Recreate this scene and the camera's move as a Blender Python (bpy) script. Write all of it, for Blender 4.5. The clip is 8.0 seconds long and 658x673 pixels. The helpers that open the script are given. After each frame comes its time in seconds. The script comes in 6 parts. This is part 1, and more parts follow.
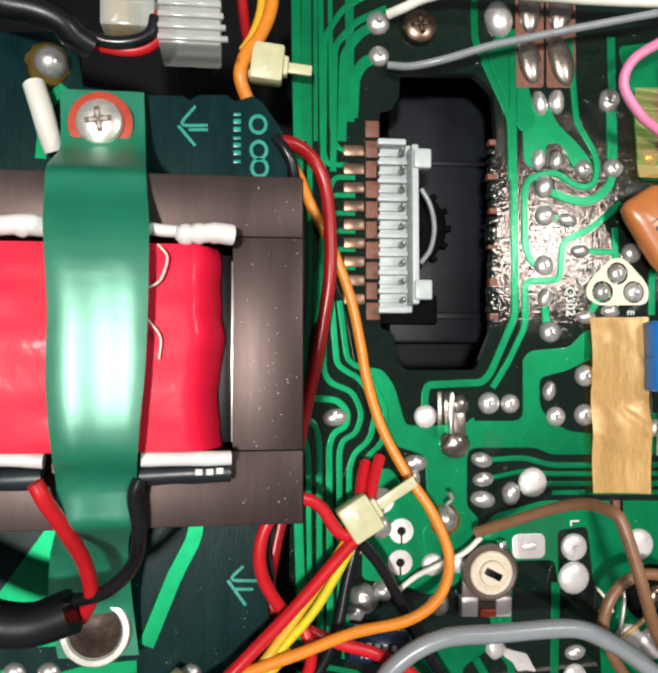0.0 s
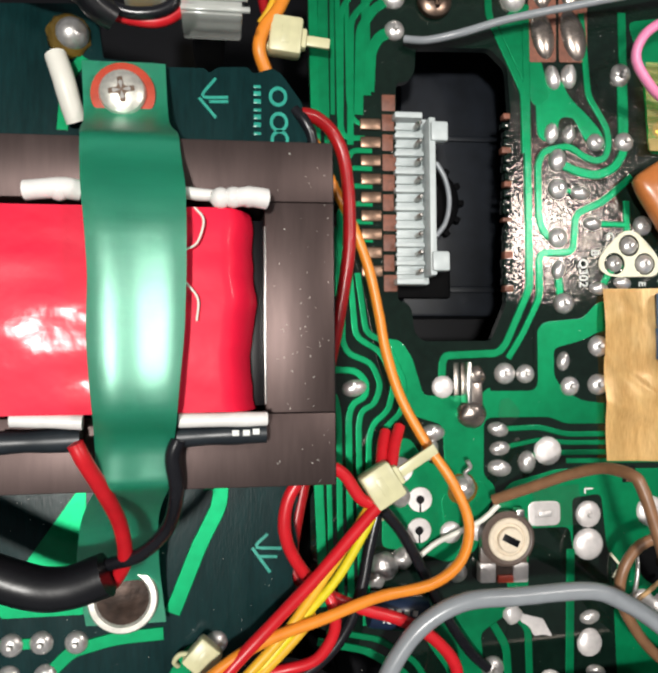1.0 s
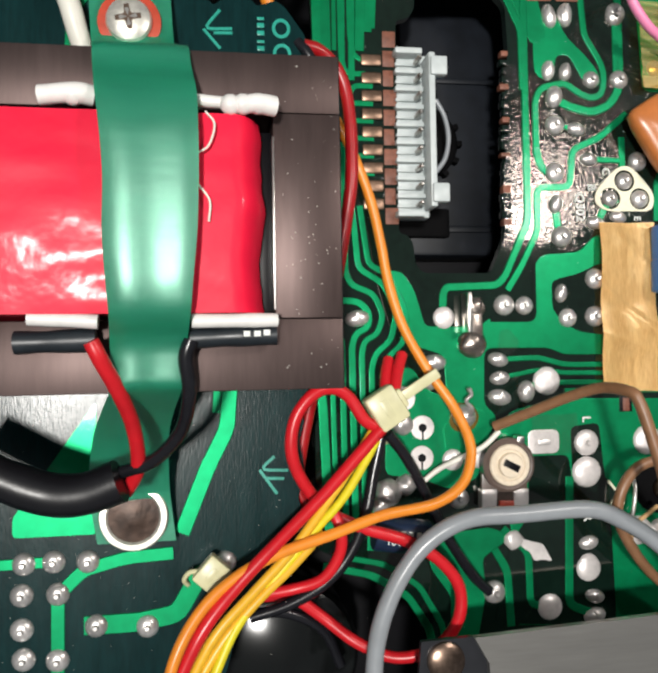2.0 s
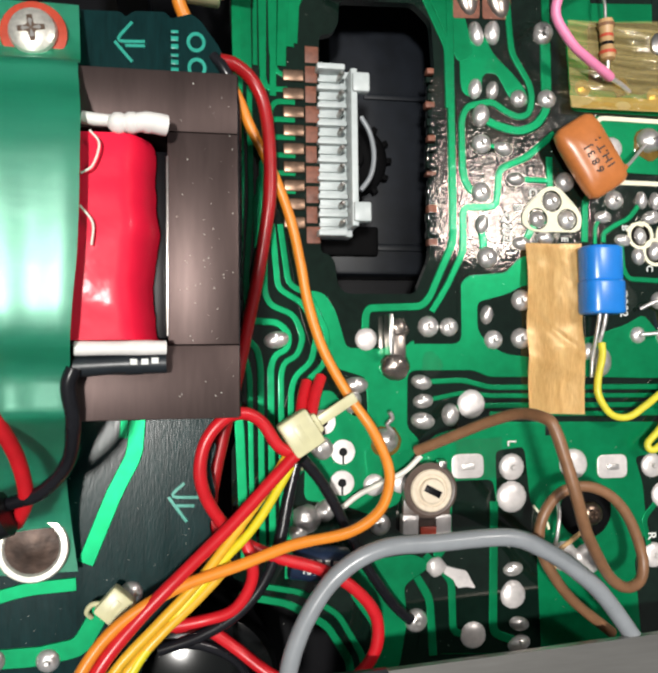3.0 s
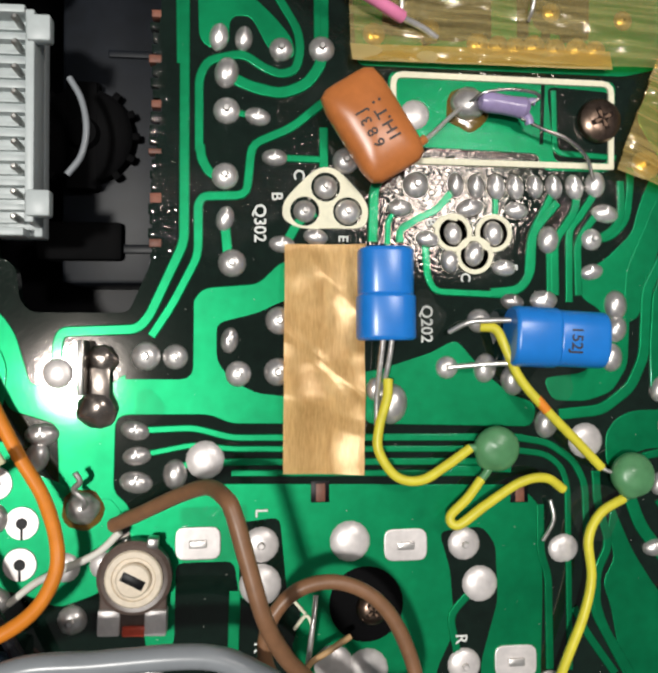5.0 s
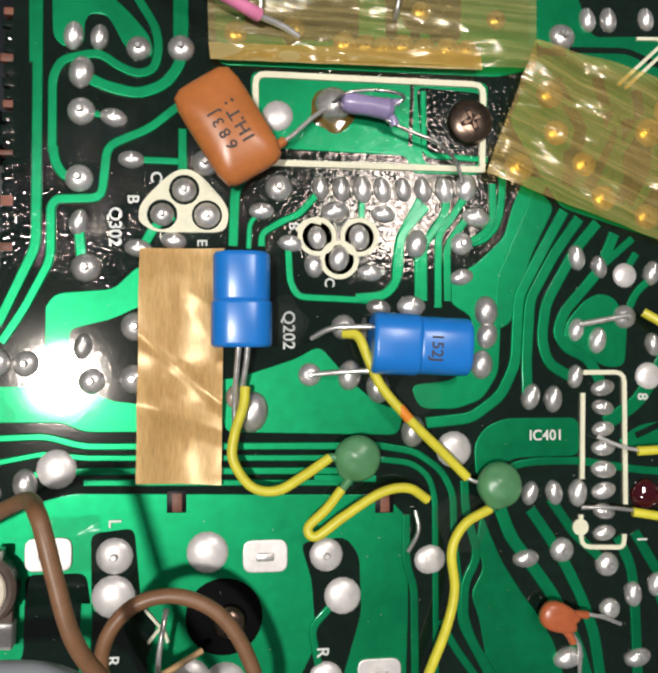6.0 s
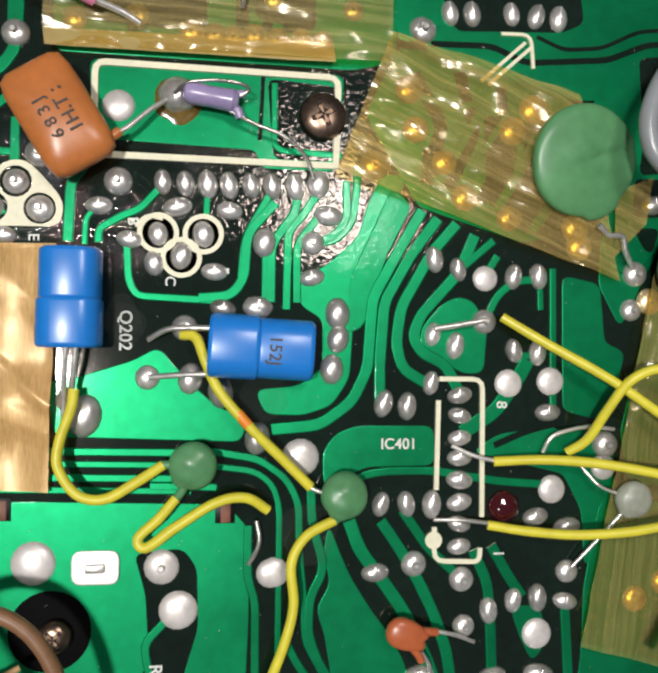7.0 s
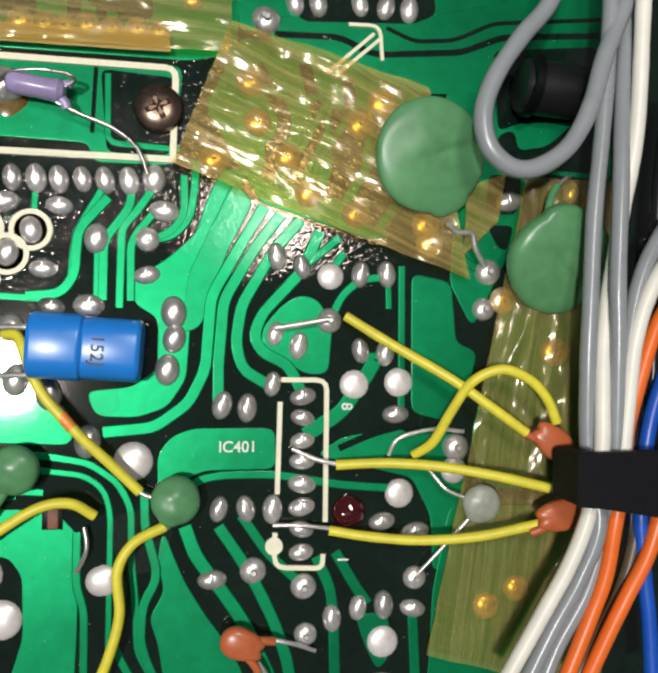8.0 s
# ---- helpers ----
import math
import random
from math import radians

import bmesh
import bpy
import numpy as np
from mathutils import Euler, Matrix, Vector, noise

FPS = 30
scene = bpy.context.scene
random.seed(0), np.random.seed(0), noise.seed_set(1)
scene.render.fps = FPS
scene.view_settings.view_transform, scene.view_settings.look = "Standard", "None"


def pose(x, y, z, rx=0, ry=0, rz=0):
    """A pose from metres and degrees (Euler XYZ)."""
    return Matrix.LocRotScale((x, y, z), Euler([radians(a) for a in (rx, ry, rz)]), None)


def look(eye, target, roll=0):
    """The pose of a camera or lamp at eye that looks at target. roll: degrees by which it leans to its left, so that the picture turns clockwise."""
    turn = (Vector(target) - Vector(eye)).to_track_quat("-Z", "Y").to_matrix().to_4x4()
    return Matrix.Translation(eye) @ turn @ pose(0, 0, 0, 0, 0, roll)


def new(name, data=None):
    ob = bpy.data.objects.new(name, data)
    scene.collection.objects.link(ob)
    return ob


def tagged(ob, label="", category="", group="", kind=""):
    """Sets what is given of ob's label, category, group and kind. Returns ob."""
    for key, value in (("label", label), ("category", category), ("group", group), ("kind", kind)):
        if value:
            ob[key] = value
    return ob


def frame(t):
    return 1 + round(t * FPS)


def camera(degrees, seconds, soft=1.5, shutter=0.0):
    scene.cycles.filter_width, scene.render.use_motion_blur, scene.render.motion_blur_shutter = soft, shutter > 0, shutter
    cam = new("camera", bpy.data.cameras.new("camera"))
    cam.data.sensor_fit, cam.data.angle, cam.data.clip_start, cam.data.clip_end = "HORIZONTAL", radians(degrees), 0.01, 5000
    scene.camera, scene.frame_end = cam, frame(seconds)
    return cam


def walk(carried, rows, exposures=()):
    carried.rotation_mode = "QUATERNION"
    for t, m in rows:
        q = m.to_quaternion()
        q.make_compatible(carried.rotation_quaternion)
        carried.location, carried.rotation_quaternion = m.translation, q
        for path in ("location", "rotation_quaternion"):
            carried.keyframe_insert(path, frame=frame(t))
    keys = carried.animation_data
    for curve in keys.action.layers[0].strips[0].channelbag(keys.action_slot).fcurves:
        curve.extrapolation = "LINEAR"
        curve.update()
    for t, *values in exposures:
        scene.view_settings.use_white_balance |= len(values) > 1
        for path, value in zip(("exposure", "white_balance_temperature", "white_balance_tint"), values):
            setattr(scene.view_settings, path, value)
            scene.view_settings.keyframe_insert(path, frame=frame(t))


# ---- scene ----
# Lengths below are in millimetres on the main board (its face is z = 0); MM turns them into metres.
MM = 0.001
cam = camera(47.28, 8.0, soft=2.8)
ROWS = [  # seconds, x, y, z in mm, turn about x, y, z in degrees
    (0, 0.000, 0.000, 110.118, 2.344, -6.898, -0.141),
    (0.5, -3.839, -1.198, 110.243, 2.233, -7.636, -0.180),
    (1, -5.208, -3.285, 110.462, 1.923, -8.072, -0.573),
    (1.5, -6.261, -10.626, 111.122, 1.763, -8.502, -0.969),
    (1.7, -7.449, -12.833, 111.479, 1.836, -8.551, -1.003),
    (2.8, -4.793, -13.627, 112.606, 1.659, -10.027, -1.131),
    (3, 1.806, -11.056, 110.663, 2.216, -10.375, -0.705),
    (3.5, 26.589, -7.216, 101.264, 2.522, -8.856, -0.329),
    (4, 40.139, -7.630, 90.291, 2.967, -6.347, -0.277),
    (4.2, 41.620, -8.060, 88.960, 2.860, -6.242, -0.269),
    (5.3, 52.909, -5.020, 88.148, 1.144, -6.188, -0.241),
    (5.5, 55.712, -5.012, 88.178, 1.063, -6.357, -0.205),
    (6, 65.510, -4.539, 87.855, 1.315, -6.285, -0.136),
    (6.5, 73.864, -5.469, 87.143, 1.379, -6.841, 0.169),
    (7, 82.301, -4.588, 85.840, 1.541, -7.291, 0.656),
    (7.5, 92.242, -4.926, 86.149, 1.555, -7.513, 0.775),
    (8, 99.433, -4.309, 85.386, 1.499, -8.210, 0.678),
]
walk(cam, [(t, pose(x * MM, y * MM, z * MM, rx, ry, rz)) for t, x, y, z, rx, ry, rz in ROWS], exposures=[(0, 0.24), (1.7, 0.2), (3.5, 0.3), (4.0, 0.06), (5.5, -0.16), (8.0, -0.18)])
# -- end of camera --

# ---- light: two lamps over the bench, dim room ----
room = bpy.data.worlds.new("room")
scene.world = room
room.use_nodes = True
room.node_tree.nodes["Background"].inputs[0].default_value = (0.9, 0.95, 1.0, 1)
room.node_tree.nodes["Background"].inputs[1].default_value = 0.13


def lamp(name, eye, target, size, watts, colour):
    data = bpy.data.lights.new(name, "AREA")
    data.shape, data.size, data.energy, data.color = "DISK", size, watts, colour
    ob = new(name, data)
    ob.matrix_world = look(Vector(eye) * MM, Vector(target) * MM)
    return ob


lamp("bench_lamp", (-190, -40, 1000), (50, 0, 0), 0.08, 9.4, (1.0, 0.97, 0.92))
lamp("side_lamp", (116, 45, 166), (75, 10, 0), 0.024, 0.108, (1.0, 0.93, 0.87))

# ---- materials ----


def material(name, colour, rough=0.5, metal=0.0, grain=0.0, grain_size=1.0, bump=0.0, bump_size=1.0, colour2=None, coat=0.0, coat_rough=0.06, coat_ior=1.5,
             alpha=1.0, vary=0.0, stretch=(1, 1, 1), glass=0.0, sheen=None, level=0.5, crinkle=0.0):
    """A surface with two scales of variation; sizes are in mm. crinkle: wrinkled lacquer, strongest on the upper half of the board."""
    m = bpy.data.materials.new(name)
    m.use_nodes = True
    nodes, links = m.node_tree.nodes, m.node_tree.links
    bs = nodes["Principled BSDF"]
    bs.inputs["Roughness"].default_value, bs.inputs["Metallic"].default_value = rough, metal
    bs.inputs["Coat Weight"].default_value, bs.inputs["Coat Roughness"].default_value = coat, coat_rough
    bs.inputs["Coat IOR"].default_value = coat_ior
    bs.inputs["Alpha"].default_value, bs.inputs["Transmission Weight"].default_value = alpha, glass
    bs.inputs["Specular IOR Level"].default_value = level
    if sheen:
        bs.inputs["Specular Tint"].default_value = (*sheen, 1)
    geo = nodes.new("ShaderNodeTexCoord")
    mp = nodes.new("ShaderNodeMapping")
    mp.inputs["Scale"].default_value = stretch
    links.new(geo.outputs["Object"], mp.inputs["Vector"])

    def tex(size, detail):
        n = nodes.new("ShaderNodeTexNoise")
        n.inputs["Scale"].default_value, n.inputs["Detail"].default_value = 1000.0 / size, detail
        links.new(mp.outputs["Vector"], n.inputs["Vector"])
        return n

    a, b = tex(grain_size, 5), tex(grain_size * 9, 3)
    add = nodes.new("ShaderNodeMath")
    add.operation = "ADD"
    links.new(a.outputs["Fac"], add.inputs[0])
    links.new(b.outputs["Fac"], add.inputs[1])
    ramp = nodes.new("ShaderNodeMapRange")
    ramp.inputs["From Min"].default_value, ramp.inputs["From Max"].default_value = 0.7, 1.3
    links.new(add.outputs[0], ramp.inputs["Value"])
    mix = nodes.new("ShaderNodeMix")
    mix.data_type = "RGBA"
    dark = colour2 or tuple(c * (1 - grain) for c in colour)
    mix.inputs["A"].default_value, mix.inputs["B"].default_value = (*dark, 1), (*colour, 1)
    links.new(ramp.outputs["Result"], mix.inputs["Factor"])
    last = mix.outputs["Result"]
    if vary:
        info, hsv, mr = nodes.new("ShaderNodeObjectInfo"), nodes.new("ShaderNodeHueSaturation"), nodes.new("ShaderNodeMapRange")
        mr.inputs["To Min"].default_value, mr.inputs["To Max"].default_value = 1 - vary, 1 + vary
        links.new(info.outputs["Random"], mr.inputs["Value"])
        links.new(mr.outputs["Result"], hsv.inputs["Value"])
        links.new(last, hsv.inputs["Color"])
        last = hsv.outputs["Color"]
    links.new(last, bs.inputs["Base Color"])
    rr = nodes.new("ShaderNodeMapRange")
    rr.inputs["To Min"].default_value, rr.inputs["To Max"].default_value = rough * 0.75, min(1, rough * 1.3)
    links.new(b.outputs["Fac"], rr.inputs["Value"])
    links.new(rr.outputs["Result"], bs.inputs["Roughness"])
    if bump:
        n, bp = tex(bump_size, 2.5), nodes.new("ShaderNodeBump")
        bp.inputs["Strength"].default_value, bp.inputs["Distance"].default_value = 1.0, 0.0002 * bump * bump
        links.new(n.outputs["Fac"], bp.inputs["Height"])
        links.new(bp.outputs["Normal"], bs.inputs["Normal"])
        if coat:
            links.new(bp.outputs["Normal"], bs.inputs["Coat Normal"])
    if crinkle:
        wrinkle, wide, sep = tex(0.5, 2.5), tex(14, 2.0), nodes.new("ShaderNodeSeparateXYZ")
        wrinkle.inputs["Distortion"].default_value = 0.7
        links.new(geo.outputs["Object"], sep.inputs["Vector"])
        drift, edge, high = nodes.new("ShaderNodeMath"), nodes.new("ShaderNodeMapRange"), nodes.new("ShaderNodeMath")
        drift.operation, drift.inputs[1].default_value = "MULTIPLY_ADD", 0.016
        links.new(wide.outputs["Fac"], drift.inputs[0])
        links.new(sep.outputs["Y"], drift.inputs[2])
        edge.inputs["From Min"].default_value, edge.inputs["From Max"].default_value = 0.010, 0.019
        edge.inputs["To Min"].default_value, edge.inputs["To Max"].default_value = 0.06, 1.0
        links.new(drift.outputs[0], edge.inputs["Value"])
        high.operation = "MULTIPLY"
        links.new(wrinkle.outputs["Fac"], high.inputs[0])
        links.new(edge.outputs["Result"], high.inputs[1])
        cb = nodes.new("ShaderNodeBump")
        cb.inputs["Strength"].default_value, cb.inputs["Distance"].default_value = 1.0, 0.0001 * crinkle
        links.new(high.outputs[0], cb.inputs["Height"])
        links.new(cb.outputs["Normal"], bs.inputs["Coat Normal" if coat else "Normal"])
    return m


MASK = material("mask_over_copper", (0.001, 0.25, 0.092), 0.38, metal=0.64, level=0.2, grain=0.25, grain_size=1.5, bump=0.16, bump_size=0.9, vary=0.08, coat=0.32, coat_rough=0.07, crinkle=0.5)
BARE = material("mask_over_laminate", (0.005, 0.015, 0.0105), 0.06, grain=0.45, grain_size=1.2, sheen=(1.0, 0.9, 0.84), level=0.75, crinkle=0.55)
LAMINATE = material("board_edge", (0.24, 0.085, 0.05), 0.55, grain=0.5, grain_size=0.6, bump=0.4, bump_size=0.4)
PLATE = material("dark_board", (0.003, 0.026, 0.027), 0.22, level=0.2, grain=0.45, grain_size=1.5, bump=0.3, bump_size=0.6, stretch=(2.5, 0.4, 1))
SOLDER = material("solder", (0.95, 0.91, 0.88), 0.34, metal=0.8, grain=0.4, grain_size=0.9, bump=0.55, bump_size=1.1, vary=0.22)
PALE = material("frosted_solder", (0.82, 0.77, 0.75), 0.4, metal=0.4, grain=0.22, grain_size=0.8, bump=0.34, bump_size=1.2, vary=0.1)
ZINC = material("zinc_plate", (0.85, 0.82, 0.74), 0.36, metal=0.65, grain=0.35, grain_size=0.6, bump=0.3, bump_size=0.8)
STEEL = material("steel", (0.6, 0.58, 0.55), 0.28, metal=1, grain=0.3, grain_size=0.8, bump=0.1, bump_size=0.5)
BROWNSCREW = material("bronzed_screw", (0.3, 0.21, 0.16), 0.3, metal=1, grain=0.5, grain_size=0.6)
SILK = material("silkscreen", (0.83, 0.8, 0.6), 0.5, grain=0.15, grain_size=0.5)
SILKW = material("white_ink", (0.8, 0.82, 0.78), 0.5, grain=0.2, grain_size=0.4)
TEAL = material("teal_mark", (0.02, 0.36, 0.27), 0.3, grain=0.3, grain_size=0.6)
RED = material("red_wire", (0.62, 0.012, 0.02), 0.32, grain=0.2, grain_size=1.5, bump=0.08)
DKRED = material("dark_red_wire", (0.4, 0.008, 0.012), 0.3, grain=0.3, grain_size=2)
ORANGE = material("orange_wire", (0.85, 0.27, 0.025), 0.35, grain=0.2, grain_size=1.5, bump=0.08)
LINK = material("yellow_link", (0.76, 0.68, 0.05), 0.4, grain=0.22, grain_size=1.2, bump=0.1)
YELLOW = material("yellow_wire", (0.78, 0.66, 0.02), 0.38, grain=0.22, grain_size=1.2, bump=0.1)
GOLDYEL = material("amber_wire", (0.85, 0.47, 0.03), 0.35, grain=0.2)
BLACK = material("black_wire", (0.01, 0.01, 0.013), 0.26, grain=0.3, bump=0.12)
BROWN = material("brown_wire", (0.26, 0.13, 0.065), 0.4, grain=0.3, grain_size=1.5, bump=0.1)
GREY = material("grey_wire", (0.27, 0.29, 0.31), 0.28, grain=0.15, grain_size=2, bump=0.08)
WHITE = material("white_wire", (0.8, 0.78, 0.7), 0.42, grain=0.12, grain_size=2)
PINK = material("pink_wire", (0.85, 0.25, 0.45), 0.38, grain=0.15)
OLIVE = material("olive_brown_wire", (0.11, 0.08, 0.05), 0.4, grain=0.3, grain_size=1.5)
BLUEW = material("blue_wire", (0.01, 0.09, 0.5), 0.35, grain=0.2)
ORNG2 = material("deep_orange_wire", (0.85, 0.16, 0.02), 0.38, grain=0.15)
BLUE = material("blue_case", (0.012, 0.2, 0.66), 0.3, grain=0.12, grain_size=1.5, bump=0.06, bump_size=0.6, coat=0.15, coat_rough=0.2)
CAPBROWN = material("brown_dipped", (0.52, 0.17, 0.045), 0.3, grain=0.2, grain_size=1.2, bump=0.12, bump_size=1.5)
CAPORANGE = material("orange_dipped", (0.5, 0.125, 0.045), 0.32, grain=0.2, grain_size=1.0, bump=0.15, bump_size=0.8)
CAPGREEN = material("green_dipped", (0.1, 0.29, 0.125), 0.34, grain=0.25, grain_size=1.5, bump=0.12, bump_size=2.0)
PURPLE = material("purple_dipped", (0.32, 0.26, 0.46), 0.26, grain=0.2, grain_size=0.8)
CAPGREY = material("grey_dipped", (0.34, 0.36, 0.3), 0.35, grain=0.25, grain_size=0.8)
INK = material("black_ink", (0.03, 0.02, 0.015), 0.5, grain=0.3, grain_size=0.2)
TAPE = material("kraft_tape", (1.0, 0.72, 0.33), 0.3, metal=0.1, grain=0.3, grain_size=0.4, colour2=(0.74, 0.46, 0.17), bump=0.2, bump_size=0.6, stretch=(2.2, 0.25, 1))
TARNISH = material("tarnished_land", (0.3, 0.19, 0.13), 0.36, metal=0.75, grain=0.5, grain_size=0.8, bump=0.35)
RUST_RECESS = material("rust_and_recess", (0.035, 0.02, 0.014), 0.36, metal=0.6, grain=0.7, grain_size=1.2, bump=0.5, bump_size=1.6, level=0.3)
DULL = material("dull_solder", (0.42, 0.36, 0.32), 0.27, metal=0.9, grain=0.45, grain_size=1.2, bump=0.5, bump_size=1.6)
PIT = material("black_mechanism", (0.0085, 0.011, 0.016), 0.45, grain=0.6, grain_size=3, level=0.25)
MATTBLACK = material("matt_black", (0.0015, 0.0015, 0.002), 0.75, grain=0.4, level=0.1)
GOLDPAD = material("stained_land", (0.9, 0.72, 0.42), 0.3, metal=0.7, grain=0.5, grain_size=0.8, bump=0.3, vary=0.3)
PALEFILM = material("folded_film", (0.8, 0.62, 0.26), 0.22, grain=0.2, grain_size=2, bump=0.4, bump_size=2.0, alpha=0.75, stretch=(0.2, 2.0, 1))


def film_material(name, tint, body, way, lo, hi, width, length, rough=0.14, relief=1.0, gloss=0.06):
    """A clear tinted film with fine drawn streaks along way (degrees); widths in mm."""
    m = bpy.data.materials.new(name)
    m.use_nodes = True
    nodes, links = m.node_tree.nodes, m.node_tree.links
    bs, out = nodes["Principled BSDF"], nodes["Material Output"]
    geo, turn, draw = nodes.new("ShaderNodeTexCoord"), nodes.new("ShaderNodeMapping"), nodes.new("ShaderNodeMapping")
    turn.inputs["Rotation"].default_value = (0, 0, -math.radians(way))
    draw.inputs["Scale"].default_value = (1000 / length, 1000 / width, 200)
    links.new(geo.outputs["Object"], turn.inputs["Vector"])
    links.new(turn.outputs["Vector"], draw.inputs["Vector"])
    fine, broad = nodes.new("ShaderNodeTexNoise"), nodes.new("ShaderNodeTexNoise")
    fine.inputs["Scale"].default_value, fine.inputs["Detail"].default_value = 1.0, 4
    broad.inputs["Scale"].default_value, broad.inputs["Detail"].default_value = 0.22, 3
    links.new(draw.outputs["Vector"], fine.inputs["Vector"])
    links.new(draw.outputs["Vector"], broad.inputs["Vector"])
    both = nodes.new("ShaderNodeMath")
    both.operation = "ADD"
    links.new(fine.outputs["Fac"], both.inputs[0])
    links.new(broad.outputs["Fac"], both.inputs[1])
    amount = nodes.new("ShaderNodeMapRange")
    amount.inputs["From Min"].default_value, amount.inputs["From Max"].default_value = 0.85, 1.35
    amount.inputs["To Min"].default_value, amount.inputs["To Max"].default_value = lo, hi
    links.new(both.outputs[0], amount.inputs["Value"])
    bp = nodes.new("ShaderNodeBump")
    bp.inputs["Strength"].default_value, bp.inputs["Distance"].default_value = 1.0, 0.00006 * relief
    links.new(both.outputs[0], bp.inputs["Height"])
    links.new(bp.outputs["Normal"], bs.inputs["Normal"])
    mix = nodes.new("ShaderNodeMix")
    mix.data_type = "RGBA"
    mix.inputs["A"].default_value = (*(c * 0.75 for c in body), 1)
    mix.inputs["B"].default_value = (*(min(1, c * 1.08 + 0.08) for c in body), 1)
    links.new(fine.outputs["Fac"], mix.inputs["Factor"])
    links.new(mix.outputs["Result"], bs.inputs["Base Color"])
    bs.inputs["Roughness"].default_value = rough
    clear, layer = nodes.new("ShaderNodeBsdfTransparent"), nodes.new("ShaderNodeMixShader")
    clear.inputs["Color"].default_value = (*tint, 1)
    links.new(amount.outputs["Result"], layer.inputs["Fac"])
    links.new(clear.outputs["BSDF"], layer.inputs[1])
    links.new(bs.outputs["BSDF"], layer.inputs[2])
    shine, top = nodes.new("ShaderNodeBsdfGlossy"), nodes.new("ShaderNodeMixShader")
    shine.inputs["Roughness"].default_value = 0.1
    links.new(bp.outputs["Normal"], shine.inputs["Normal"])
    top.inputs["Fac"].default_value = gloss
    links.new(layer.outputs["Shader"], top.inputs[1])
    links.new(shine.outputs["BSDF"], top.inputs[2])
    links.new(top.outputs["Shader"], out.inputs["Surface"])
    return m


KAPTON = film_material("amber_film", (1.0, 0.87, 0.48), (0.97, 0.7, 0.28), -24, 0.18, 0.44, 0.5, 20.0, 0.28, 1.0, 0.05)
AMBER = film_material("amber_film_flat", (1.0, 0.9, 0.56), (0.97, 0.74, 0.36), -3, 0.14, 0.42, 0.6, 16.0, 0.22, 1.2, 0.04)
FILM = film_material("clear_film", (1.0, 0.86, 0.46), (0.98, 0.76, 0.34), 83, 0.13, 0.27, 0.3, 24.0, 0.28, 0.55, 0.04)
CLEAR = material("clear_plastic", (0.7, 0.72, 0.68), 0.15, grain=0.1, alpha=0.45)
RESIDUE = material("clear_residue", (0.12, 0.14, 0.12), 0.06, grain=0.4, bump=0.3, bump_size=1.5, alpha=0.1)
CREAM = material("cream_rotor", (0.78, 0.67, 0.52), 0.4, grain=0.2, grain_size=0.8)
UMBER = material("umber_ceramic", (0.12, 0.085, 0.07), 0.35, grain=0.3, grain_size=0.6)
NYLON = material("nylon", (0.66, 0.63, 0.38), 0.36, grain=0.15, grain_size=1.5, bump=0.05)
SHELL = material("connector_shell", (0.52, 0.57, 0.57), 0.4, grain=0.12, grain_size=1.0)
COIL = material("red_coil_tape", (0.86, 0.006, 0.045), 0.5, grain=0.15, grain_size=3, bump=0.62, bump_size=3.0, coat=0.1, coat_rough=0.14, level=0.3)
GTAPE = material("green_band", (0.003, 0.6, 0.33), 0.42, metal=0.35, grain=0.15, grain_size=3, bump=0.5, bump_size=2.4, coat=1.0, coat_rough=0.42, coat_ior=2.6, stretch=(0.3, 1.0, 1))
CORE = material("lamination", (0.092, 0.066, 0.062), 0.44, metal=0.8, grain=0.2, grain_size=1.5, bump=0.14, bump_size=0.4, stretch=(3, 0.4, 1), level=0.25)
BOBBIN = material("white_bobbin", (0.82, 0.8, 0.77), 0.4, grain=0.15, grain_size=1.0, bump=0.25, bump_size=0.8)
FLUX = material("amber_flux", (0.16, 0.1, 0.02), 0.12, grain=0.5, grain_size=1.0, bump=0.3)
STRAP = material("black_webbing", (0.006, 0.006, 0.008), 0.6, grain=0.3, bump=0.4, bump_size=0.5, level=0.15)
RUBBER = material("rubber", (0.007, 0.007, 0.009), 0.36, grain=0.3, bump=0.3, bump_size=0.6)
REDW = material("red_washer", (0.55, 0.07, 0.035), 0.4, grain=0.25, grain_size=0.8)
# Chassis black, also painted in for the dark of holes, slots and gaps.
BLACKMETAL = material("black_chassis_and_gaps", (0.0025, 0.0025, 0.004), 0.4, grain=0.4, grain_size=4, bump=0.1, bump_size=2, level=0.18)
DKGREY = material("dark_grey_plastic", (0.014, 0.015, 0.019), 0.3, grain=0.4, grain_size=2.5, bump=0.1)
ALU = material("aluminium", (0.36, 0.35, 0.33), 0.34, metal=0.8, grain=0.15, grain_size=2, bump=0.1, bump_size=0.3, stretch=(0.3, 3, 1))
REDGLASS = material("red_glass", (0.05, 0.0, 0.003), 0.08, grain=0.2, coat=1.0)
TAN = material("tan_body", (0.55, 0.34, 0.16), 0.4, grain=0.2)
HEATSHRINK = material("dark_sleeve", (0.018, 0.024, 0.03), 0.4, grain=0.4, grain_size=0.8, bump=0.2)

# ---- mesh helpers (millimetres in, metres out) ----


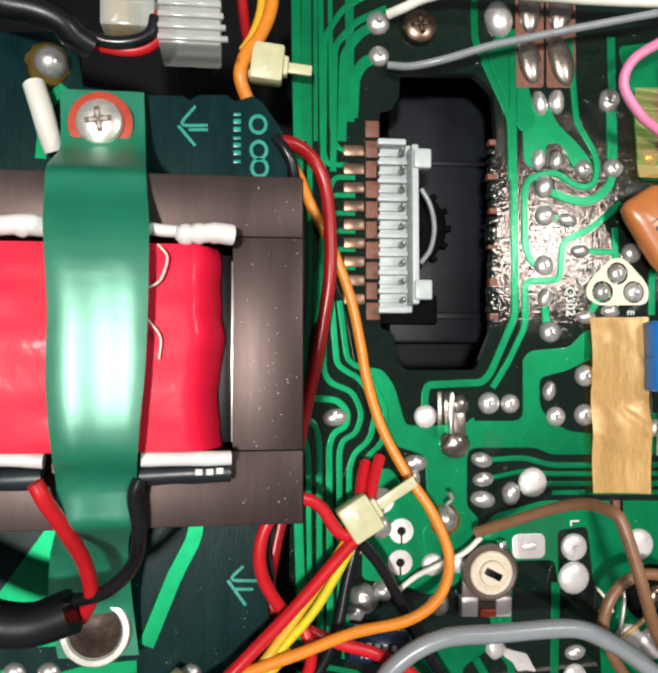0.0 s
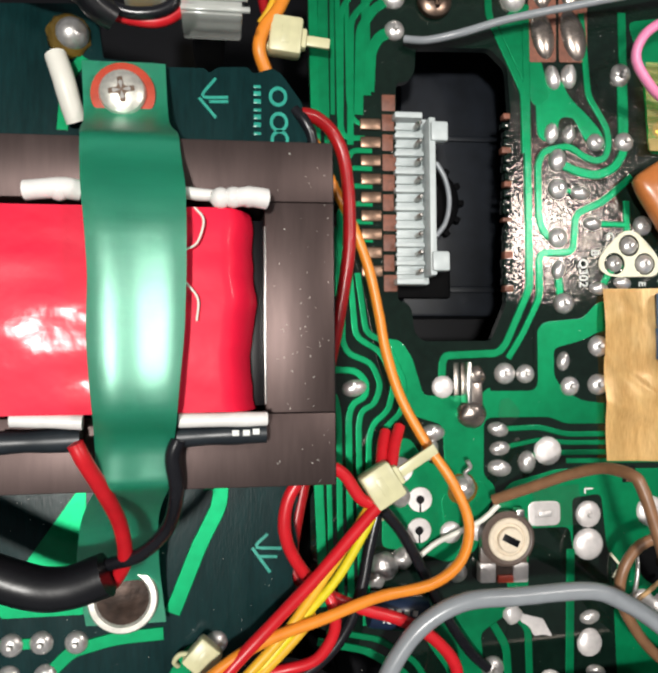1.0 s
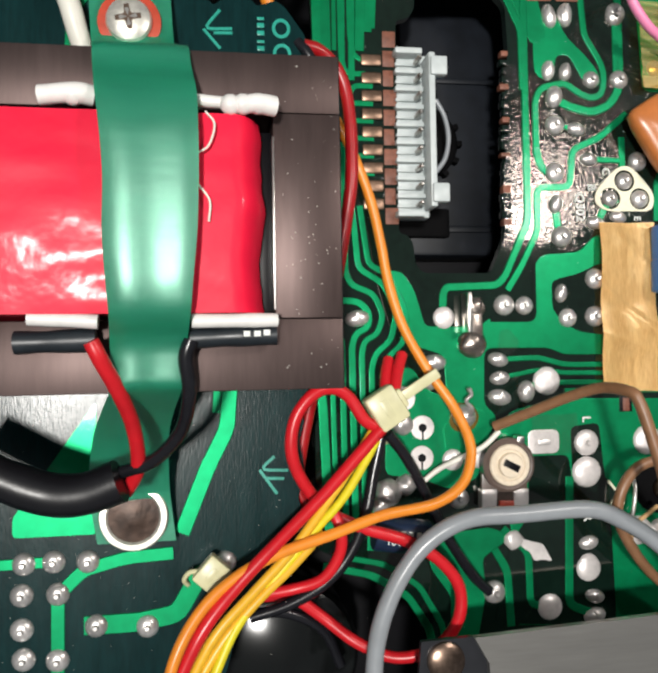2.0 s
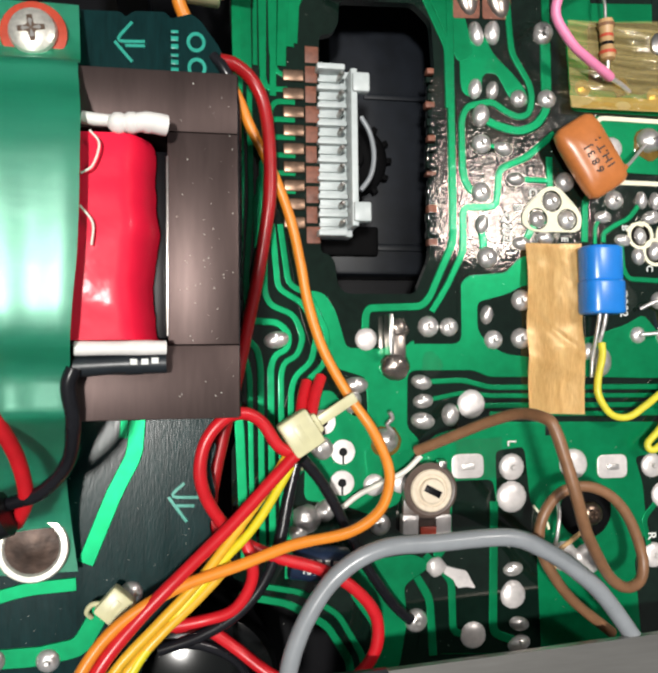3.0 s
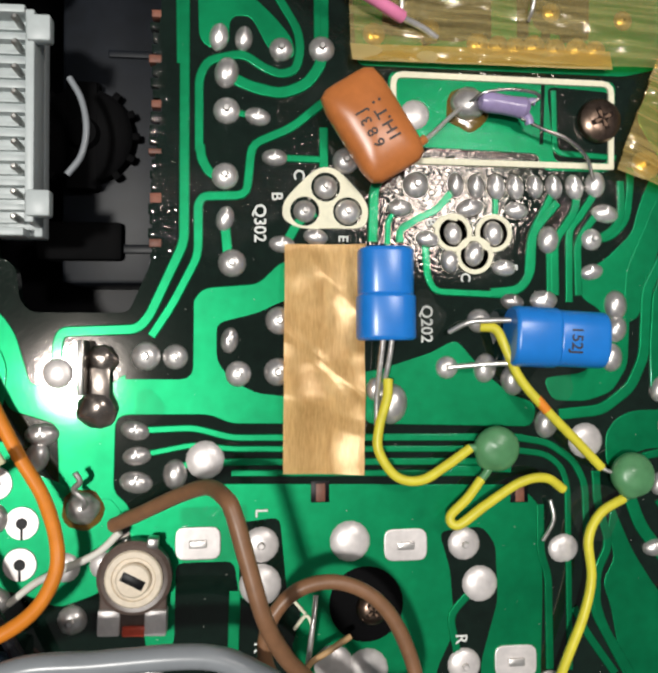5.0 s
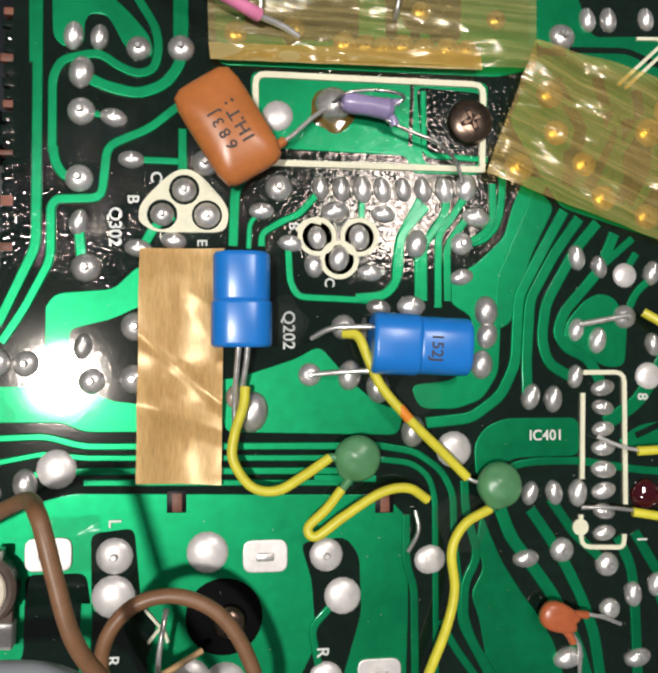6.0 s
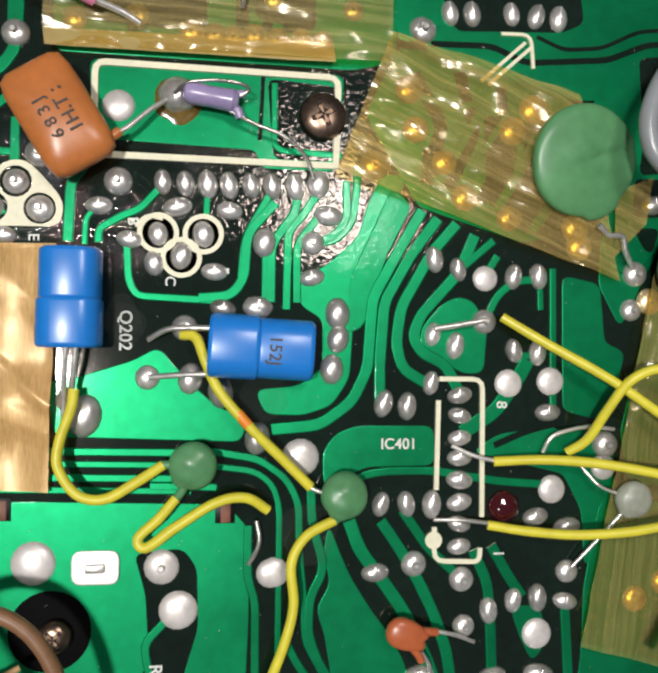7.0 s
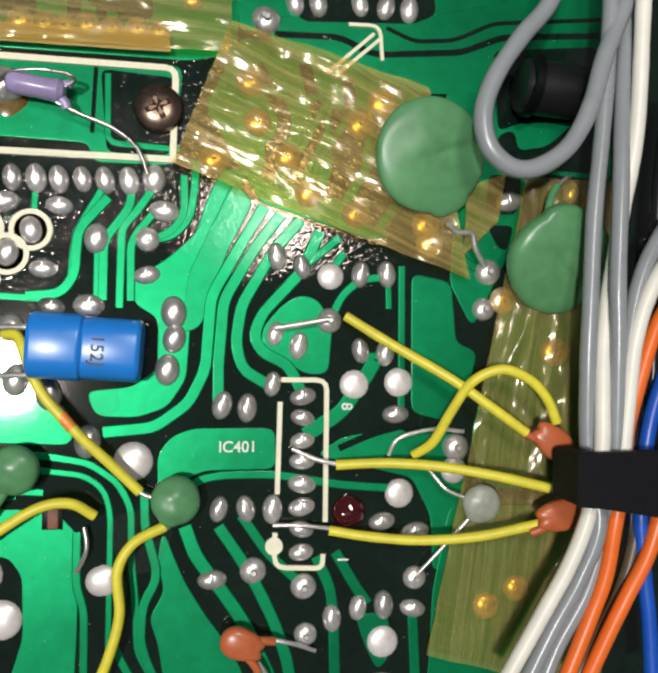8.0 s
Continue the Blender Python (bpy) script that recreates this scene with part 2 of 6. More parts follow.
def mesh_object(name, bm, mat, parent=None, label="", smooth=True, crisp=0.6):
    me = bpy.data.meshes.new(name)
    bmesh.ops.recalc_face_normals(bm, faces=bm.faces)
    for v in bm.verts:
        v.co *= MM
    if smooth:
        for f in bm.faces:
            f.smooth = True
        for e in bm.edges:
            if len(e.link_faces) == 2 and e.calc_face_angle(0) > crisp:
                e.smooth = False
    bm.to_mesh(me)
    bm.free()
    me.materials.append(mat)
    ob = new(name, me)
    ob.parent = parent
    if label:
        ob["label"] = label
    return ob


def part(name, bm, mat, parent, label=""):
    return mesh_object(name, bm, mat, parent, label)


def thing(name, x, y, z, label, category, group="", kind="", turn=0.0):
    """An empty at a thing's base; its parts use coordinates relative to it."""
    ob = new(name)
    ob.empty_display_size = 0.001
    ob.matrix_world = pose(x * MM, y * MM, z * MM, 0, 0, turn)
    return tagged(ob, label, category, group, kind)


def box(x0, y0, z0, x1, y1, z1, bevel=0.15, bm=None):
    bm = bm or bmesh.new()
    made = bmesh.ops.create_cube(bm, size=1)["verts"]
    for v in made:
        v.co = Vector(((x0 + x1) / 2 + v.co.x * (x1 - x0), (y0 + y1) / 2 + v.co.y * (y1 - y0), (z0 + z1) / 2 + v.co.z * (z1 - z0)))
    if bevel:
        edges = list({e for v in made for e in v.link_edges})
        bmesh.ops.bevel(bm, geom=edges, offset=bevel, segments=2, affect="EDGES", profile=0.5)
    return bm


def lathe(profile, steps=24, bm=None, at=(0, 0, 0)):
    """Turns (radius, z) pairs about the z axis."""
    bm = bm or bmesh.new()
    rings = []
    for r, z in profile:
        rings.append([bm.verts.new((at[0] + r * math.cos(a * math.tau / steps), at[1] + r * math.sin(a * math.tau / steps), at[2] + z))
                      for a in range(steps)])
    for lo, hi in zip(rings, rings[1:]):
        for i in range(steps):
            j = (i + 1) % steps
            bm.faces.new((lo[i], lo[j], hi[j], hi[i]))
    for ring in (rings[0], rings[-1]):
        bm.faces.new(ring)
    return bm


def spline(points, per=8):
    """Points of a smooth line through the given ones."""
    pts = [Vector(p) for p in points]
    if len(pts) < 3:
        return pts
    out = []
    ext = [pts[0] * 2 - pts[1]] + pts + [pts[-1] * 2 - pts[-2]]
    for i in range(1, len(ext) - 2):
        a, b, c, d = ext[i - 1:i + 3]
        for k in range(per):
            t = k / per
            out.append(0.5 * (2 * b + (c - a) * t + (2 * a - 5 * b + 4 * c - d) * t * t + (3 * b - a - 3 * c + d) * t * t * t))
    return out + [pts[-1]]


def tube(points, dia, per=8, steps=12, bm=None, ends=True, wobble=0.0):
    """A round tube along a smooth line."""
    bm = bm or bmesh.new()
    line = spline(points, per)
    up, rings = Vector((0, 0, 1)), []
    for i, p in enumerate(line):
        d = (line[min(i + 1, len(line) - 1)] - line[max(i - 1, 0)]).normalized()
        side = d.cross(up)
        side = side.normalized() if side.length > 0.05 else d.cross(Vector((0, 1, 0))).normalized()
        over = side.cross(d).normalized()
        r = dia / 2 * (1 + wobble * noise.noise(p * 0.35))
        rings.append([bm.verts.new(p + (side * math.cos(k * math.tau / steps) + over * math.sin(k * math.tau / steps)) * r) for k in range(steps)])
    for lo, hi in zip(rings, rings[1:]):
        for k in range(steps):
            j = (k + 1) % steps
            bm.faces.new((lo[k], lo[j], hi[j], hi[k]))
    if ends:
        bm.faces.new(rings[0])
        bm.faces.new(rings[-1])
    return bm


def wire(name, label, mat, dia, *points, category="wire", group=""):
    """An insulated wire as one thing."""
    ob = mesh_object(name, tube(points, dia, wobble=0.05), mat)
    return tagged(ob, label, category, group)


def slab(outline, z0, z1, bm=None, holes=(), slope=0.0, rim=0.0):
    """A flat plate between z0 and z1 with the given outline; slope draws the top edge in."""
    bm = bm or bmesh.new()
    loops = []
    for ring in (outline, *holes):
        loops.append([bm.verts.new((x, y, z1)) for x, y in ring])
    edges = [bm.edges.new((r[i], r[(i + 1) % len(r)])) for r in loops for i in range(len(r))]
    bmesh.ops.triangle_fill(bm, edges=edges, use_beauty=True, use_dissolve=False)
    for r in loops:
        n = len(r)
        turn = sum(r[i - 1].co.x * r[i].co.y - r[i].co.x * r[i - 1].co.y for i in range(n))
        rings = [r]
        for out, z in (((rim * 0.6, z1), (rim, z1 - 0.03)) if rim else ()) + ((rim + slope, z0),):
            ring = []
            for i in range(n):
                p, q = r[i - 1].co, r[(i + 1) % n].co
                nor = Vector(((q - p).y, -(q - p).x, 0)).normalized() * (1 if turn > 0 else -1)
                ring.append(bm.verts.new((r[i].co.x + nor.x * out, r[i].co.y + nor.y * out, z)))
            rings.append(ring)
        for hi, lo in zip(rings, rings[1:]):
            for i in range(n):
                j = (i + 1) % n
                bm.faces.new((hi[i], hi[j], lo[j], lo[i]))
    return bm


def rounded(points, step=1.2, turns=3):
    """The outline with its corners cut round."""
    out = []
    n = len(points)
    for i in range(n):
        p = Vector(points[i])
        for q, order in ((Vector(points[i - 1]), 0), (Vector(points[(i + 1) % n]), 1)):
            d = q - p
            s = min(step, d.length * 0.4)
            out.append((p + d.normalized() * s, order, p))
    res = []
    for k in range(0, len(out), 2):
        a, p, b = out[k][0], out[k][2], out[k + 1][0]
        for j in range(turns + 1):
            t = j / turns
            c = a * (1 - t) ** 2 + p * 2 * t * (1 - t) + b * t * t
            res.append((c.x, c.y))
    return res


def ribbon(width, points, z0, z1, edge=0.1, bm=None, per=5):
    """A flat strip with sloped edges along a line with softly bent corners."""
    bm = bm or bmesh.new()
    pts = [Vector((p[0], p[1])) for p in points]
    line = [pts[0]]
    for a, b, c in zip(pts, pts[1:], pts[2:]):
        s = min(1.2, (b - a).length * 0.45, (c - b).length * 0.45)
        p, q = b + (a - b).normalized() * s, b + (c - b).normalized() * s
        line += [p * (1 - t) ** 2 + b * 2 * t * (1 - t) + q * t * t for t in (0, 0.33, 0.67, 1)]
    line.append(pts[-1])
    rows = []
    for i, p in enumerate(line):
        d = (line[min(i + 1, len(line) - 1)] - line[max(i - 1, 0)]).normalized()
        s = Vector((-d.y, d.x))
        w = width / 2 * (1 + 0.06 * noise.noise(Vector((p.x, p.y, 0)) * 0.8))
        rows.append([bm.verts.new((*(p + s * k), z)) for k, z in ((w, z0), (w - edge * 0.35, z0 + 0.75 * (z1 - z0)), (w - edge, z1), (w - edge * 1.7, z1), (-w + edge * 1.7, z1), (-w + edge, z1), (-w + edge * 0.35, z0 + 0.75 * (z1 - z0)), (-w, z0))])
    for lo, hi in zip(rows, rows[1:]):
        for k in range(7):
            bm.faces.new((lo[k], lo[k + 1], hi[k + 1], hi[k]))
    bm.faces.new(rows[0])
    bm.faces.new(rows[-1])
    return bm


def letters(text, x, y, z, size, turn, mat, parent, name="printing", depth=0.02):
    """Raised printing made with the built-in font, turned into a mesh."""
    cu = bpy.data.curves.new(name, "FONT")
    cu.body, cu.size, cu.extrude, cu.offset, cu.align_x, cu.align_y = text, size * MM, depth * MM, 0.012 * size * MM, "CENTER", "CENTER"
    tmp = bpy.data.objects.new(name, cu)
    me = bpy.data.meshes.new_from_object(tmp)
    bpy.data.objects.remove(tmp)
    me.materials.clear()
    me.materials.append(mat)
    ob = new(name, me)
    ob.parent = parent
    ob.matrix_basis = pose(x * MM, y * MM, z * MM, 0, 0, turn)
    return ob


# ---- chassis, below and round the boards ----
def chassis():
    ob = mesh_object("floor", box(-160, -170, -26, 260, 170, -22, 0.5), BLACKMETAL)
    tagged(ob, "black painted metal chassis floor below the boards", "chassis", kind="structure")
    for name, b in (("wall_west", (-164, -170, -26, -160, 170, 12)), ("wall_east", (260, -170, -26, 264, 170, 12)),
                    ("wall_south", (-160, -174, -26, 260, -170, 12)), ("wall_north", (-160, 170, -26, 260, 174, 12))):
        tagged(mesh_object(name, box(*b, 0.5), BLACKMETAL), "black painted metal chassis side wall", "chassis", kind="structure")


chassis()

# ---- main board ----
board = thing("main_circuit_board", 0, 0, 0, "green circuit board, solder side up, with a cut-out window", "circuit board")
HOLE = [(21.1, 38.8), (23.1, 39.2), (24.1, 40.7), (24.3, 44.5), (36.1, 44.9), (38.9, 42.2), (39.3, 35.2), (38.6, 28.5), (39.3, 23.2), (38.1, 14.0), (38.2, 5.5), (35.6, -0.5), (24.8, -0.5), (23.5, 0.9), (23.2, 4.3), (22.3, 5.4), (21.0, 5.7)]
OUTLINE = [(7.6, 101.4), (7.7, 41.8), (8.5, 27.7), (9.1, -20.3), (7.5, -23.3), (7.4, -41.7), (14.2, -45.3), (19.4, -47.4), (23.0, -50.8), (24.7, -56.2), (24.9, -69.0), (16.3, -90.4), (165.7, -110.7), (230, -100), (230, 130)]


def board_base():
    part("laminate", slab(rounded(OUTLINE, 0.6), -1.6, 0, holes=[rounded(HOLE, 0.9)]), BARE, board)
    # rough, snapped edge of the window beside the connector and opposite it
    for k in range(10):
        x, y = (19.9, 35.8)
        yy = y - k * 3.05
        part("snapped_edge", box(x - 1.0, yy - 1.35, -1.5, x + 1.1 - 0.2 * (k % 3), yy + 1.2, 0.08 + 0.05 * (k % 2), 0.12), LAMINATE, board)
    rnd = random.Random(3)
    x, y = (39.0, 34.5)
    for k in range(22):
        r = rnd.uniform(0.2, 0.75)
        yy = y - k * 1.35
        part("snapped_edge", box(x - 0.5 - r, yy - rnd.uniform(0.3, 0.7), -1.5, x + 0.3, yy + rnd.uniform(0.2, 0.6), 0.02 + 0.002 * k, 0.1), LAMINATE if k % 4 == 0 else BARE, board)


board_base()


LAYER = [0.0]


def lift():
    """A little more height for each further piece, so that no two faces share a plane."""
    LAYER[0] += 0.0007
    return LAYER[0]


def pour(*points):
    """A broad copper area under green mask."""
    mesh_object("copper_area", slab(rounded(points, 1.0), -0.02, 0.06 + lift(), rim=0.12), MASK, board, crisp=1.2)


def gap(width, *points):
    """A bare channel between copper areas."""
    part("bare_channel", ribbon(width, points, 0.02, 0.075 + lift(), 0.03), BARE, board)


def patch(*points):
    """A bare island between copper areas."""
    part("bare_island", slab(rounded(points, 1.0), 0.02, 0.075 + lift()), BARE, board)


def trace(width, *points):
    """A copper track under green mask."""
    mesh_object("copper_track", ribbon(width, points, -0.02, 0.12 + lift(), 0.1), MASK, board, crisp=1.2)


# broad copper areas
pour((18.0, -0.0), (21.3, -0.4), (23.0, -2.9), (24.1, -6.6), (24.7, -8.8), (29.2, -8.9), (34.1, -8.6), (35.0, -7.7), (42.6, -7.7), (42.9, 0.7), (44.1, 2.3), (50.5, 2.8), (53.2, 5.5), (56.6, 5.6), (56.4, -13.4), (47.3, -13.3), (44.9, -12.2), (35.0, -12.1), (34.1, -12.9), (33.9, -21.0), (35.8, -22.7), (35.5, -24.7), (31.5, -25.1), (29.5, -23.1), (28.1, -20.2), (27.8, -13.1), (22.5, -11.4), (21.4, -8.3), (20.5, -3.7))
pour((35.8, -24.7), (38.4, -22.2), (46.0, -20.4), (81.8, -21.3), (84.4, -24.1), (84.4, -34.5), (83.5, -58.5), (38.3, -55.0), (38.3, -42.7))
pour((43.5, 41.6), (43.7, 31.8), (44.8, 30.6), (47.0, 31.0), (47.0, 33.8), (47.8, 34.7), (49.7, 34.6), (50.7, 32.9), (51.7, 30.9), (53.2, 29.5), (54.8, 30.0), (54.4, 32.1), (52.2, 34.7), (49.2, 37.4), (47.3, 40.8))
pour((66.1, 28.5), (94.6, 28.2), (93.9, 17.1), (85.2, 17.1), (84.7, 19.2), (71.0, 19.6), (66.3, 19.7))
pour((62.2, -7.7), (65.2, -7.2), (71.4, -5.2), (74.0, -3.7), (77.6, -7.8), (80.7, -10.4), (83.9, -11.5), (83.4, -14.1), (63.1, -13.5))
pour((99.4, 16.9), (102.2, 16.7), (99.3, 10.5), (96.2, 3.6), (95.6, -6.9), (93.6, -10.0), (90.4, -11.1), (86.1, -11.0), (85.0, -8.4), (89.9, -7.9), (92.6, -5.9), (92.6, -0.1), (89.9, 1.5), (89.7, 4.1), (93.2, 6.2), (96.6, 9.4), (97.7, 13.2))
pour((92.8, -15.3), (94.2, -13.4), (96.5, -12.5), (105.6, -12.5), (105.7, -16.9), (98.0, -17.0), (96.2, -17.7), (94.3, -19.6), (92.9, -19.1))
pour((108.4, 2.7), (110.4, 2.2), (112.0, -0.7), (111.6, -6.1), (109.2, -6.2), (106.0, -4.2), (104.1, -2.8), (104.3, -0.9), (106.4, 1.6))
pour((121.5, 5.5), (126.1, 4.6), (126.7, -2.5), (129.3, -3.5), (128.3, -7.5), (125.7, -11.5), (121.6, -10.5))
pour((93.5, -23.8), (94.4, -26.2), (95.9, -29.6), (98.3, -33.4), (100.2, -35.9), (102.2, -39.3), (104.2, -46.0), (94.8, -45.4), (93.2, -36.0), (92.2, -33.2), (93.8, -30.4), (93.0, -26.7))
pour((119.6, -13.0), (127.8, -13.1), (127.9, -27.6), (124.3, -29.0), (124.0, -22.5), (121.7, -18.0), (116.1, -16.7))
pour((110.6, -15.4), (113.5, -13.5), (120.1, -12.5), (123.7, -14.5), (122.7, -16.3), (112.6, -15.9))
pour((112.0, 34.2), (124.3, 34.6), (129.6, 34.0), (133.9, 35.9), (146.1, 37.9), (146.1, 30.4), (129.1, 28.3), (122.3, 27.1), (118.1, 28.6), (111.0, 31.6))
pour((120.6, 48.2), (146.0, 50.7), (146.1, 38.9), (129.6, 36.6), (124.3, 36.2), (120.6, 38.5))
pour((99.9, 46.2), (107.8, 47.0), (108.0, 34.9), (106.0, 33.3), (101.1, 32.9))
pour((126.3, -21.5), (145.0, -21.9), (145.1, -48.4), (122.9, -47.1), (123.9, -39.8), (124.3, -31.4))
pour((101.1, 31.9), (112.0, 31.5), (122.6, 27.1), (123.5, 11.6), (116.8, 9.4), (103.8, 13.3), (97.4, 23.8))
pour((125.4, 27.3), (146.1, 29.3), (146.1, 17.7), (135.6, 18.3), (134.0, 9.9), (128.8, -0.4), (126.1, 4.6), (126.6, 11.7))
pour((115.2, -33.6), (118.8, -33.7), (119.3, -38.1), (117.8, -40.0), (116.3, -37.0))
pour((61.3, 46.7), (100.9, 49.2), (100.7, 30.3), (95.7, 29.1), (62.3, 29.3))
pour((17.5, -15.5), (22.5, -15.0), (24.7, -18.5), (28.7, -20.2), (30.4, -25.4), (33.8, -27.2), (32.6, -32.2), (28.1, -33.7), (23.6, -31.8), (18.2, -31.1), (18.4, -25.0), (20.3, -19.5))
pour((37.6, 48.5), (41.1, 52.7), (44.4, 43.4), (45.7, 37.4), (43.3, 36.0), (41.6, 39.9))
pour((59.3, 50.2), (66.0, 51.3), (65.9, 44.3), (61.3, 43.5))
pour((24.9, -40.8), (34.5, -40.0), (37.9, -41.5), (33.0, -44.5), (33.5, -49.7), (32.0, -56.8), (27.9, -56.5), (28.1, -50.0), (24.8, -45.3))
pour((27.3, -23.9), (33.5, -21.5), (35.5, -24.2), (33.4, -28.1), (27.9, -29.2))

# bare islands and channels in them
patch((48.1, -24.8), (52.9, -24.3), (53.7, -33.2), (55.5, -35.0), (53.7, -41.3), (52.9, -56.1), (48.7, -55.8), (48.9, -34.1), (48.2, -32.4))
patch((41.0, -29.2), (47.6, -29.2), (48.2, -33.6), (53.7, -35.0), (54.6, -41.3), (55.0, -56.3), (34.8, -54.7), (37.7, -42.6), (40.8, -38.3))
patch((71.8, -26.5), (77.1, -26.0), (78.7, -28.2), (78.9, -34.9), (76.8, -42.0), (76.4, -58.0), (72.3, -57.6), (71.3, -42.9), (73.6, -38.2), (73.1, -31.0))
patch((45.6, -1.7), (50.4, -0.5), (53.5, 1.0), (56.6, 1.1), (56.4, -10.6), (50.3, -9.9), (47.3, -8.4), (45.6, -6.1))
patch((85.8, 27.4), (94.0, 26.9), (93.6, 18.1), (86.6, 18.1))
patch((65.4, 43.9), (77.9, 44.6), (78.4, 34.1), (75.2, 32.4), (65.3, 33.0))
patch((82.2, 44.8), (91.4, 45.4), (91.3, 33.1), (84.3, 34.4))
patch((131.2, 32.6), (144.4, 34.0), (144.4, 24.8), (134.4, 24.0), (131.8, 22.9))
patch((131.8, 22.5), (133.9, 23.2), (134.3, 20.7), (138.0, 21.4), (141.2, 24.2), (144.4, 24.5), (145.8, 18.3), (136.0, 18.6), (131.2, 18.1))
patch((130.6, 17.7), (134.9, 17.7), (134.2, 13.0), (130.4, 12.9))
patch((130.4, 11.6), (133.9, 11.7), (133.0, 8.6), (131.9, 8.9))
gap(0.7, (35.3, -7.8), (42.6, -7.9), (42.7, 2.1))
gap(0.5, (85.3, 27.6), (85.0, 20.2))
gap(0.8, (121.1, -12.0), (117.0, -13.0), (113.0, -14.7))

for pts in ([(42.6, 60.9), (47.2, 61.2), (46.9, 43.2), (42.4, 43.0)], [(47.6, 61.2), (52.4, 61.5), (52.1, 43.4), (47.4, 43.2)]):
    part("tarnished_area", slab(rounded(pts, 0.5), -0.02, 0.11 + lift()), LAMINATE, board)
pour((133.5, 4.8), (146.1, 6.2), (145.0, -18.8), (130.0, -19.6), (128.9, -13.1))
pour((105.0, 34.7), (123.3, 36.1), (129.1, 37.6), (146.1, 43.2), (146.1, 28.6), (123.3, 27.0), (118.2, 28.1), (104.1, 27.9))
pour((100.6, 15.4), (102.8, 13.3), (99.8, 7.3), (97.1, -1.0), (95.3, -1.7), (95.8, 4.8), (98.5, 10.7))
patch((105.9, 39.8), (123.5, 41.3), (124.1, 36.4), (121.4, 35.1), (108.0, 34.4))
gap(0.8, (105.0, 32.7), (112.5, 32.9), (116.7, 31.1), (127.2, 32.1), (132.3, 34.3), (146.1, 35.5))
gap(0.55, (118.1, 34.4), (121.5, 33.0), (126.4, 33.5), (131.2, 35.9), (146.1, 37.5))
gap(1.9, (78.0, 48.8), (77.9, 32.9))
gap(1.5, (82.9, 49.2), (82.8, 32.8))
gap(1.2, (85.9, 49.4), (85.7, 32.8))
gap(1.6, (88.5, 49.6), (88.3, 32.9))
gap(2.2, (71.8, 38.7), (72.3, 33.7), (69.9, 32.7))
gap(1.6, (103.0, 29.0), (106.5, 23.0), (104.5, 16.0))
gap(1.5, (108.5, 29.5), (110.5, 22.5), (107.2, 15.5))
gap(1.4, (113.6, 28.0), (114.4, 21.0), (111.2, 14.0))
gap(1.4, (118.6, 26.0), (118.4, 19.0), (115.0, 11.6))
gap(1.6, (122.4, 24.0), (122.6, 15.0), (119.4, 9.0))
patch((104.0, 20.4), (106.4, 20.8), (106.6, 17.2), (104.2, 16.6))
patch((111.5, 24.6), (121.8, 23.0), (124.2, 9.6), (117.0, 10.4), (112.0, 14.0))
trace(1.0, (113.2, 13.2), (115.7, 17.3), (116.4, 23.5))
trace(1.0, (105.3, 14.9), (108.2, 19.5), (111.6, 25.9))
trace(1.0, (109.2, 14.5), (110.4, 18.6), (114.6, 24.8))
trace(1.2, (113.2, 13.2), (115.7, 17.3), (118.2, 22.5))
trace(0.9, (103.1, 26.6), (107.6, 25.2), (111.1, 25.9))
trace(1.3, (117.3, 10.4), (119.8, 14.0), (123.4, 15.2))
# tracks left of the window
trace(1.5, (8.3, 65.0), (9.0, 17.6), (8.7, 5.2), (8.0, -1.5), (7.9, -14.8), (8.7, -20.3), (9.4, -39.3))
trace(0.9, (10.3, 65.2), (10.6, 13.1), (9.8, 1.9), (9.8, -3.2))
trace(0.9, (12.1, 65.4), (12.4, 33.2), (13.0, 30.1), (16.2, 30.2))
trace(0.8, (13.5, 65.6), (13.8, 35.6), (14.5, 32.8), (16.5, 32.0))
trace(1.4, (16.5, 65.9), (16.6, 36.7))
for k in range(6):
    x, y = (16.8, 28.3)
    trace(0.9, (x + 0.5, y - 2.7 * k), (x - 2.4 - 0.45 * k, y - 2.7 * k), (x - 3.2 - 0.45 * k, y - 2.7 * k - 1.2), (x - 3.2 - 0.45 * k, y - 17 - 1.0 * k))
trace(1.0, (12.6, 9.8), (12.5, -0.6), (13.4, -2.3), (16.9, -3.7), (18.3, -7.1), (17.2, -9.9), (15.3, -10.7), (14.8, -12.7), (14.9, -39.7))
trace(1.0, (13.7, 9.8), (14.5, 0.2), (18.3, -2.0), (20.3, -6.6), (19.4, -10.8), (17.0, -12.7), (16.3, -14.9), (16.2, -26.0))
trace(1.0, (14.9, 9.8), (16.1, 0.8), (19.1, -0.6), (21.9, -6.6), (21.4, -11.1), (18.6, -13.6), (17.8, -16.6))
trace(1.1, (10.7, -4.6), (14.5, -4.8), (16.1, -6.5), (15.9, -8.8), (14.0, -9.6), (13.3, -11.5), (13.4, -39.6))
trace(1.0, (10.2, -7.6), (11.3, -8.7), (11.8, -11.0), (11.9, -39.5))
trace(0.9, (9.4, -9.3), (10.2, -12.6), (10.5, -36.7))
trace(1.1, (18.7, -19.4), (19.2, -25.0), (16.0, -28.2), (15.6, -42.4))
trace(1.4, (9.9, 74.8), (9.9, 33.5))
